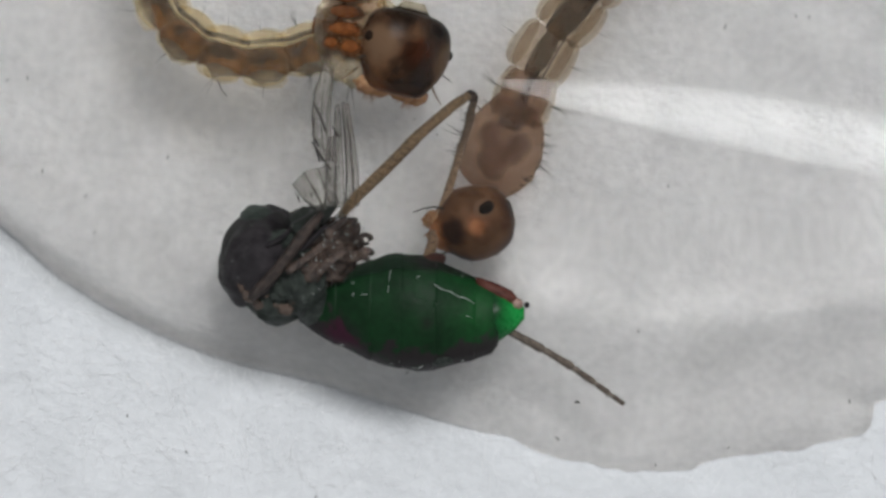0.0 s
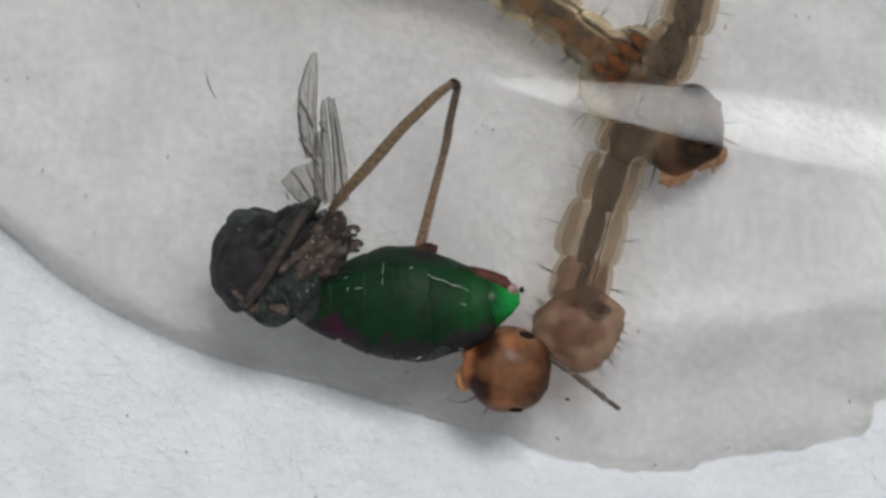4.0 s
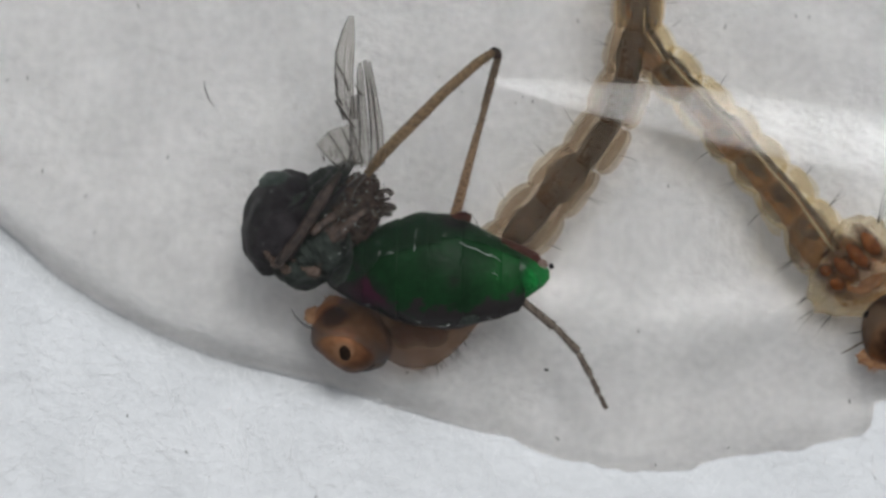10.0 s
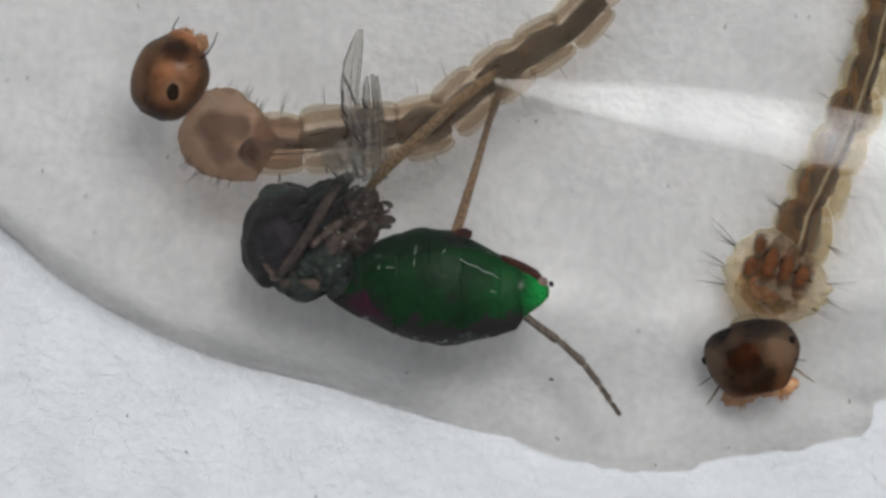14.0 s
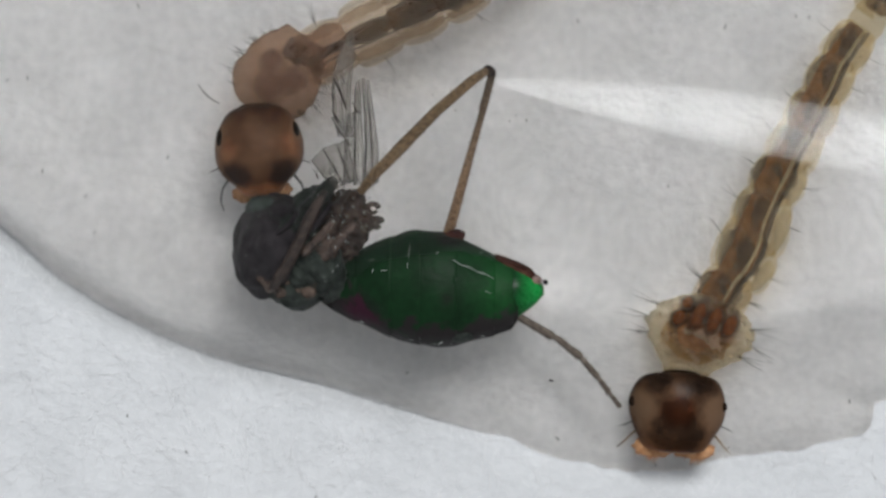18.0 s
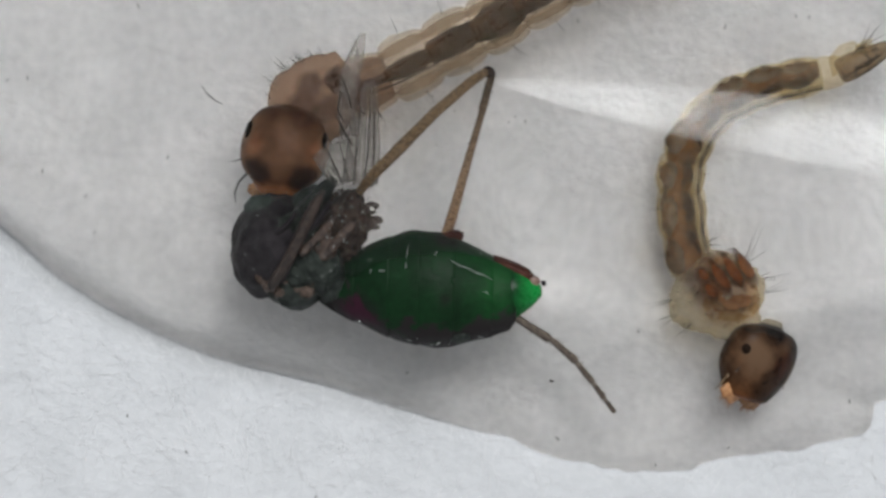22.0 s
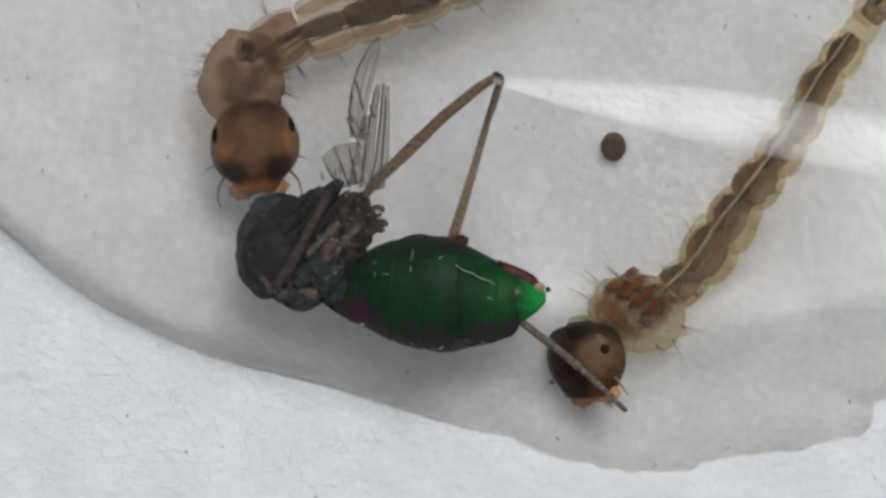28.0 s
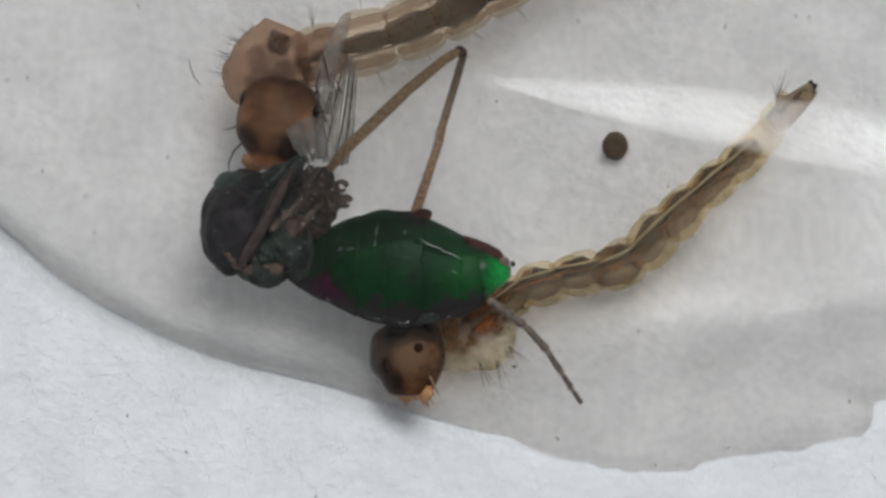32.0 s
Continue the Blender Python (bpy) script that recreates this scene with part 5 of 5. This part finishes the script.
    pinkish(32, 10, (-2.08, 0.97), (-1.96, 1.53), (-2.11, 2.09), (-1.38, 2.36), (-0.74, 2.53), (-0.16, 2.75), (0.33, 2.99), (0.85, 3.26))
    cream(0, -30, (-0.63, 1.69), (-0.48, 2.33), (-1.02, 2.58), (-1.51, 2.42), (-2.05, 2.28), (-2.52, 2.31), (-2.96, 2.48), (-3.33, 2.87), (-3.47, 3.37), z=1.5, tail=1.5)
    cream(0.2, -30, (-0.42, 1.96), (-0.13, 2.60), (-0.69, 2.82), (-1.24, 2.62), (-1.78, 2.44), (-2.32, 2.40), (-2.82, 2.53), (-3.23, 2.89), (-3.43, 3.37), z=1.5, tail=1.5)
    cream(0.5, -30, (-0.28, 2.08), (0.09, 2.65), (-0.53, 2.89), (-1.07, 2.70), (-1.64, 2.53), (-2.22, 2.47), (-2.75, 2.62), (-3.18, 2.97), (-3.39, 3.44), z=1.5, tail=1.5)
    cream(1, 0, (0.81, 2.16), (0.55, 2.60), (-0.13, 3.04), (-0.63, 2.89), (-1.24, 2.82), (-1.84, 2.80), (-2.38, 2.90), (-2.85, 3.17), (-3.26, 3.64), z=1.5, tail=1.5)
    cream(2, -20, (1.49, 1.82), (1.72, 2.40), (1.02, 2.83), (0.58, 3.02), (0.11, 3.21), (-0.57, 3.34), (-1.24, 3.37), (-1.91, 3.31), (-2.59, 3.31), z=1.2, tail=1.5)
    cream(3, -20, (2.08, 1.36), (2.23, 1.97), (1.67, 2.50), (1.19, 2.84), (0.72, 3.07), (0.18, 3.30), (-0.50, 3.50), (-1.25, 3.64), z=0.7, tail=1.5)
    cream(3.5, -20, (2.85, 1.23), (2.58, 1.75), (1.99, 2.36), (1.51, 2.71), (1.00, 3.02), (0.45, 3.30), (-0.23, 3.57), (-1.26, 3.78), z=0.5, tail=1.4)
    cream(5.5, -40, (3.50, -0.20), (3.71, 0.43), (3.00, 1.21), (2.51, 1.79), (1.99, 2.17), (1.48, 2.42), (0.93, 2.73), (0.45, 3.09), (-0.16, 3.43), ring=64)
    cream(6, -40, (3.59, -0.30), (4.00, 0.20), (3.40, 0.97), (2.88, 1.31), (2.34, 1.57), (1.79, 1.77), (1.24, 1.91), (0.73, 1.89), (0.36, 1.66), (0.40, 1.30), ring=56)
    cream(6.5, -40, (3.79, -0.60), (3.99, -0.17), (3.48, 0.66), (2.95, 1.07), (2.37, 1.34), (1.75, 1.55), (1.14, 1.69), (0.52, 1.75), (-0.06, 1.89), (-0.58, 2.40), ring=64)
    cream(7, -40, (4.25, -0.95), (4.41, -0.21), (3.84, 0.45), (3.33, 0.93), (2.78, 1.23), (2.17, 1.46), (1.55, 1.62), (0.93, 1.75), (0.32, 1.89), (-0.06, 2.13), (-0.23, 2.92))
    cream(7.5, -40, (4.51, -1.32), (4.50, -0.54), (3.98, 0.06), (3.47, 0.55), (2.92, 1.00), (2.30, 1.31), (1.69, 1.57), (1.07, 1.72), (0.52, 1.89), (0.14, 2.27), (0.01, 2.88))
    cream(8, -40, (4.98, -1.72), (5.14, -0.86), (4.65, -0.11), (4.19, 0.43), (3.67, 0.88), (3.09, 1.25), (2.44, 1.53), (1.82, 1.72), (1.21, 1.89), (0.79, 2.30), (0.44, 2.56))
    cream(8.5, -40, (5.09, -1.65), (5.31, -0.83), (4.61, -0.14), (4.22, 0.28), (3.74, 0.76), (3.23, 1.17), (2.64, 1.51), (2.06, 1.79), (1.48, 1.99), (1.03, 2.30), (0.73, 2.61))
    cream(9, -30, (5.36, -1.51), (5.57, -0.95), (4.77, -0.21), (4.30, 0.14), (3.88, 0.66), (3.47, 1.12), (3.02, 1.55), (2.51, 1.93), (2.06, 2.19), (1.69, 2.54), (1.31, 3.09))
    cream(10, 0, (5.43, -1.79), (5.64, -0.95), (4.99, -0.12), (4.49, 0.27), (4.01, 0.82), (3.57, 1.31), (3.16, 1.75), (2.78, 2.17), (2.44, 2.61), (2.37, 3.30))
    cream(10.4, 50, (5.09, -0.58), (4.82, -0.06), (5.28, 0.59), (5.73, 1.10), (5.90, 1.65), (5.59, 2.03), (5.04, 2.19), (4.43, 2.08), (3.88, 1.93), (3.36, 1.99), (2.88, 2.28))
    cream(10.7, 50, (4.96, -0.89), (4.71, -0.12), (5.11, 0.57), (5.49, 1.10), (5.67, 1.65), (5.67, 2.23), (5.52, 2.82), (5.18, 3.23), (4.77, 3.50))
    cream(11, 62, (4.87, -0.98), (4.65, -0.22), (5.11, 0.49), (5.42, 1.07), (5.59, 1.65), (5.73, 2.20), (5.80, 2.82), (5.76, 3.43))
    cream(11.6, 62, (4.44, -1.27), (4.30, -0.28), (4.84, 0.38), (5.12, 1.02), (5.28, 1.62), (5.40, 2.20), (5.56, 2.82), (5.76, 3.43))
    cream(12, 62, (4.20, -1.39), (4.09, -0.52), (4.65, 0.28), (4.91, 0.90), (5.11, 1.51), (5.28, 2.16), (5.42, 2.78), (5.59, 3.43))
    cream(13, 50, (3.86, -1.41), (3.76, -0.67), (4.22, 0.06), (4.53, 0.66), (4.80, 1.23), (5.06, 1.84), (5.25, 2.44), (5.42, 3.06))
    cream(13.6, 20, (3.77, -1.82), (3.61, -1.01), (4.06, -0.19), (4.37, 0.40), (4.65, 0.95), (4.91, 1.51), (5.15, 2.12), (5.32, 2.75))
    cream(14, 20, (3.91, -2.03), (3.76, -1.28), (4.03, -0.24), (4.32, 0.27), (4.63, 0.88), (4.91, 1.50), (5.15, 2.12), (5.32, 2.75))
    cream(14.5, 8, (3.83, -2.27), (3.81, -1.66), (3.96, -0.56), (4.20, -0.13), (4.44, 0.49), (4.71, 1.17), (4.97, 1.84), (5.18, 2.46), (5.38, 3.06))
    cream(16.5, -5, (2.90, -2.52), (2.91, -1.96), (3.16, -0.93), (3.44, -0.30), (3.74, 0.13), (4.01, 0.69), (4.30, 1.27), (4.60, 1.84), (4.85, 2.32), (5.11, 2.68), (5.38, 3.06), ring=66)
    cream(17, -5, (2.87, -2.52), (2.89, -1.96), (3.16, -0.93), (3.44, -0.30), (3.74, 0.13), (4.01, 0.69), (4.30, 1.27), (4.60, 1.84), (4.85, 2.32), (5.11, 2.68), (5.38, 3.06), ring=66)
    cream(18, 0, (2.81, -2.58), (2.85, -1.98), (3.12, -0.90), (3.42, -0.29), (3.71, 0.13), (3.99, 0.69), (4.28, 1.27), (4.58, 1.84), (4.84, 2.34), (5.11, 2.71), (5.35, 3.06), ring=66)
    cream(18.5, 0, (2.63, -2.58), (2.68, -2.03), (2.89, -0.95), (3.22, -0.32), (3.54, 0.11), (3.88, 0.69), (4.19, 1.25), (4.49, 1.84), (4.77, 2.34), (5.08, 2.75), (5.32, 3.09), ring=66)
    cream(19, 10, (2.93, -2.45), (3.02, -1.83), (2.76, -0.84), (2.70, -0.31), (2.93, 0.20), (3.32, 0.69), (3.81, 1.10), (4.36, 1.51), (4.77, 1.96), (5.08, 2.44), (5.28, 2.92), ring=63)
    cream(19.5, 0, (2.91, -2.58), (2.90, -2.03), (2.74, -0.95), (2.79, -0.35), (2.95, 0.11), (3.25, 0.62), (3.69, 1.10), (4.19, 1.53), (4.60, 1.79), (4.91, 2.06), (5.28, 2.40), ring=56)
    cream(20, 0, (2.96, -2.62), (2.95, -2.10), (2.82, -0.99), (2.85, -0.37), (3.02, 0.08), (3.30, 0.61), (3.71, 1.09), (4.19, 1.51), (4.60, 1.77), (4.89, 1.94), (5.28, 2.30), ring=55)
    cream(21, 0, (2.83, -2.65), (2.82, -2.10), (2.76, -0.95), (2.82, -0.35), (2.99, 0.08), (3.30, 0.62), (3.71, 1.10), (4.22, 1.57), (4.63, 1.79), (4.94, 2.01), (5.35, 2.37), ring=56)
    cream(21.6, 0, (2.78, -2.54), (2.78, -2.03), (2.72, -0.85), (2.82, -0.30), (3.02, 0.08), (3.34, 0.62), (3.78, 1.16), (4.29, 1.64), (4.70, 1.84), (5.04, 2.08), (5.35, 2.44), ring=55)
    cream(22, -58, (3.60, -2.03), (3.81, -1.35), (3.32, -0.40), (3.02, 0.01), (2.88, 0.62), (2.95, 1.17), (3.26, 1.64), (3.74, 1.91), (4.36, 2.08), (4.87, 2.19), (5.35, 2.42), ring=58)
    cream(22.5, -60, (3.88, -2.10), (4.09, -1.51), (3.55, -0.54), (3.30, -0.13), (3.16, 0.47), (3.12, 1.02), (3.30, 1.50), (3.67, 1.94), (4.22, 2.25), (4.80, 2.44), (5.35, 2.57), ring=59)
    cream(23, -50, (4.04, -2.10), (4.39, -1.58), (3.99, -0.52), (3.71, -0.13), (3.50, 0.49), (3.41, 1.03), (3.54, 1.50), (3.84, 1.98), (4.30, 2.32), (4.87, 2.54), (5.38, 2.67), ring=63)
    cream(23.5, -25, (4.26, -2.27), (4.29, -1.70), (3.96, -0.60), (3.81, -0.16), (3.67, 0.45), (3.62, 1.03), (3.74, 1.58), (4.03, 2.08), (4.46, 2.44), (5.01, 2.68), (5.52, 2.82), ring=63)
    cream(24, -10, (4.38, -2.26), (4.32, -1.70), (3.96, -0.58), (3.84, -0.16), (3.81, 0.45), (3.80, 1.03), (3.91, 1.58), (4.19, 2.10), (4.60, 2.49), (5.08, 2.75), (5.59, 2.88), ring=63)
    cream(24.8, -3, (4.20, -2.17), (4.16, -1.59), (4.02, -0.48), (4.01, -0.13), (3.98, 0.47), (3.89, 1.03), (3.91, 1.58), (4.10, 2.12), (4.44, 2.51), (4.87, 2.76), (5.38, 2.99), ring=63)
    cream(25, 50, (3.46, -2.03), (3.34, -1.28), (4.06, -0.54), (4.59, -0.16), (5.11, 0.08), (5.44, 0.62), (5.52, 1.23), (5.42, 1.89), (5.28, 2.54), (5.18, 3.02), ring=68)
    cream(25.5, 45, (3.02, -1.68), (2.84, -0.91), (3.47, -0.28), (4.05, 0.01), (4.56, 0.38), (5.06, 0.75), (5.42, 1.16), (5.59, 1.69), (5.56, 2.27), (5.45, 2.82), ring=68)
    cream(27.5, 45, (2.08, -2.10), (1.85, -1.40), (2.42, -0.61), (2.88, -0.24), (3.40, 0.38), (3.84, 0.86), (4.23, 1.41), (4.54, 1.86), (4.85, 2.27), (5.11, 2.68), (5.38, 3.06), ring=68)
    cream(28, 58, (1.84, -2.05), (1.76, -1.32), (2.38, -0.65), (2.86, -0.26), (3.43, 0.32), (3.84, 0.83), (4.23, 1.38), (4.56, 1.96), (4.85, 2.37), (5.12, 2.73), (5.42, 3.09), ring=68)
    cream(29, 58, (1.30, -2.00), (1.25, -1.36), (1.99, -0.60), (2.46, -0.25), (2.99, 0.20), (3.47, 0.68), (3.89, 1.17), (4.32, 1.71), (4.63, 2.10), (4.92, 2.47), (5.25, 2.92), ring=68)
    cream(29.6, 55, (0.66, -2.03), (0.65, -1.40), (1.52, -0.62), (2.05, -0.25), (2.61, 0.04), (3.12, 0.47), (3.60, 0.95), (4.05, 1.45), (4.43, 1.89), (4.67, 2.23), (5.01, 2.68), ring=68)
    cream(30, 62, (0.42, -1.96), (0.36, -1.40), (1.20, -0.74), (1.81, -0.29), (2.37, -0.13), (2.92, 0.30), (3.40, 0.75), (3.82, 1.19), (4.22, 1.65), (4.49, 1.99), (4.88, 2.47), ring=65)
    cream(31, 65, (-0.08, -1.86), (-0.13, -1.30), (0.62, -0.89), (1.28, -0.41), (1.84, -0.18), (2.43, 0.13), (2.97, 0.54), (3.47, 0.98), (3.91, 1.40), (4.25, 1.82), (4.65, 2.20), ring=67)
    cream(32, 65, (-0.39, -1.82), (-0.42, -1.29), (0.35, -0.92), (0.93, -0.44), (1.60, -0.17), (2.18, -0.04), (2.77, 0.37), (3.26, 0.78), (3.74, 1.19), (4.17, 1.65), (4.55, 2.01), ring=68)
    fly(0, -1.110, -0.439, -1.3)
    fly(1, -1.096, -0.439, -1.3)
    fly(3, -1.110, -0.439, -1.0)
    fly(3.5, -1.150, -0.405, 1.4)
    fly(5.5, -1.203, -0.312, 2.7)
    fly(6, -1.070, -0.166, 6.1)
    fly(6.5, -0.977, -0.100, 7.9)
    fly(7, -0.684, -0.113, 11.1)
    fly(7.5, -0.684, -0.033, 8.3)
    fly(8, -0.751, 0.033, 5.4)
    fly(8.5, -0.791, 0.040, 4.6)
    fly(9, -0.824, 0.073, 2.6)
    fly(9.5, -0.837, 0.073, 0.0)
    fly(10, -0.804, 0.040, -0.6)
    fly(10.5, -0.877, -0.020, -1.8)
    fly(11, -0.884, -0.040, -2.1)
    fly(11.5, -0.671, -0.100, 0.0)
    fly(12, -0.611, -0.020, -4.3)
    fly(12.5, -0.532, -0.093, -2.4)
    fly(13, -0.731, -0.073, -4.3)
    fly(13.5, -0.784, -0.120, -2.6)
    fly(14.5, -0.837, -0.120, -2.6)
    fly(16.5, -0.864, -0.140, -3.1)
    fly(17, -0.884, -0.153, -2.1)
    fly(18, -0.884, -0.166, -0.8)
    fly(19, -0.937, -0.173, -0.2)
    fly(20, -0.937, -0.186, 0.2)
    fly(21, -0.937, -0.173, -0.2)
    fly(22, -0.904, -0.166, -1.2)
    fly(23, -0.864, -0.206, 0.0)
    fly(24, -0.877, -0.206, 0.4)
    fly(25, -0.884, -0.206, 0.4)
    fly(25.5, -0.844, -0.186, -1.3)
    fly(27.5, -0.837, -0.206, -2.5)
    fly(28, -0.851, -0.199, -2.5)
    fly(29, -0.957, -0.179, -2.0)
    fly(30, -1.043, -0.120, -1.0)
    fly(31, -1.209, 0.086, -1.5)
    fly(32, -1.262, 0.093, -2.0)
    foot(0, (0.73, -0.94), (1.44, -1.34), (2.19, -1.87))
    foot(3, (0.73, -0.94), (1.44, -1.36), (2.19, -1.86))
    foot(3.5, (0.74, -0.93), (1.44, -1.38), (2.11, -1.85))
    foot(5.5, (0.71, -0.89), (1.34, -1.29), (1.97, -1.85))
    foot(6, (0.71, -0.63), (1.31, -1.16), (1.85, -1.87))
    foot(7, (1.14, -0.46), (1.67, -0.96), (1.93, -1.83))
    foot(8, (1.04, -0.45), (1.57, -0.99), (1.87, -1.85))
    foot(9, (0.96, -0.49), (1.51, -1.06), (1.86, -1.86))
    foot(10, (0.92, -0.59), (1.54, -1.16), (1.96, -1.95))
    foot(11, (0.85, -0.68), (1.54, -1.19), (2.01, -1.97))
    foot(12, (1.07, -0.74), (1.71, -1.36), (2.12, -2.11))
    foot(13, (0.97, -0.77), (1.64, -1.36), (2.11, -2.09))
    foot(14, (0.94, -0.77), (1.61, -1.31), (2.12, -2.01))
    foot(16.5, (0.87, -0.81), (1.54, -1.26), (2.12, -1.99))
    foot(19, (0.81, -0.77), (1.51, -1.25), (2.08, -1.95))
    foot(20, (0.82, -0.77), (1.47, -1.23), (2.09, -1.99))
    foot(23, (0.89, -0.79), (1.57, -1.25), (2.17, -1.97))
    foot(25, (0.89, -0.79), (1.57, -1.25), (2.17, -1.97))
    foot(25.5, (0.91, -0.81), (1.61, -1.26), (2.20, -1.97))
    foot(27.5, (0.91, -0.85), (1.51, -1.33), (2.21, -1.96))
    foot(29, (0.81, -0.79), (1.57, -1.33), (2.13, -1.93))
    foot(30, (0.74, -0.73), (1.44, -1.23), (1.99, -1.89))
    foot(31, (0.57, -0.59), (1.17, -1.06), (1.74, -1.83))
    foot(32, (0.54, -0.59), (1.11, -1.06), (1.64, -1.83))
    wing(0, 9.3)
    wing(1, 8.9)
    wing(3, 8.9)
    wing(3.5, 8.3)
    wing(5.5, 8.1)
    wing(6, 7.5)
    wing(7, 6.3)
    wing(8, 8.3)
    wing(9, 8.3)
    wing(10, 10.4)
    wing(11, 10.0)
    wing(12, 12.1)
    wing(13, 11.8)
    wing(14, 9.9)
    wing(16.5, 10.6)
    wing(17, 10.0)
    wing(18, 8.0)
    wing(20, 0.3)
    wing(21.6, 3.6)
    wing(22.5, 3.3)
    wing(24, 0.9)
    wing(25, -3.6)
    wing(25.5, 0.7)
    wing(27.5, -0.6)
    wing(28, 1.4)
    wing(29, 0.9)
    wing(30, -0.2)
    wing(31, 1.0)
    wing(32, -1.5)
    drift(LINT_OB, 0, (0, -2.61, 1.94), (3, -2.64, 1.91), (3.5, -2.70, 1.91), (5.5, -2.76, 1.96), (6, -2.82, 1.91), (7, -2.68, 1.67), (8, -2.74, 1.75), (9, -2.76, 1.79), (11, -2.73, 1.84), (12, -2.61, 1.73), (13, -2.70, 1.74, 2), (14, -2.71, 1.77, 8), (16.5, -2.76, 1.81, 22), (20, -2.74, 1.82, 28), (25, -2.70, 1.78, 24), (25.5, -2.72, 1.81, 24), (27.5, -2.70, 1.79, 20), (29, -2.70, 1.86, 16), (30, -2.75, 1.94, 10), (31, -2.92, 2.04, 0), (32, -2.93, 2.08))
    drift(MOTE, 0, (0, 1.64, -1.87), (3, 1.64, -1.87), (3.5, 1.57, -1.85), (5.5, 1.44, -1.81), (6, 1.24, -1.66), (7, 1.44, -1.43), (8, 1.31, -1.40), (9, 1.24, -1.41), (10, 1.26, -1.47), (11, 1.24, -1.52), (12, 1.35, -1.58), (13, 1.31, -1.59), (14, 1.32, -1.59), (20, 1.32, -1.61), (25, 1.39, -1.61), (25.5, 1.41, -1.63), (27.5, 1.34, -1.63), (30, 1.22, -1.57), (31, 0.99, -1.45), (32, 0.87, -1.43))
    drift(PELLET_OB, 0.16, (0, 2.32, 3.52), (25, 2.35, 3.45), (25.5, 2.42, 3.21), (26.5, 2.25, 1.94), (27.5, 2.08, 1.25), (32, 2.10, 1.26))
    for t, turn in ((0, -11), (3, -11), (5.8, 0), (9, 0), (10, -6), (12.5, -7), (14, -4), (16.5, 0), (32, 0)):
        tracks.add(THORAX, t, pose(*[c * MM for c in WAIST], 0, 0, turn))
    for ob, x, y in DUST:
        for t, m in fly_rows:
            tracks.add(ob, t, Matrix.Translation((0, 0, (WATER_Z - FLY_Z) * MM)) @ m @ Matrix.Translation((x * MM, y * MM, 0)))
    walk(FLY, fly_rows)
    tracks.key()


motions()
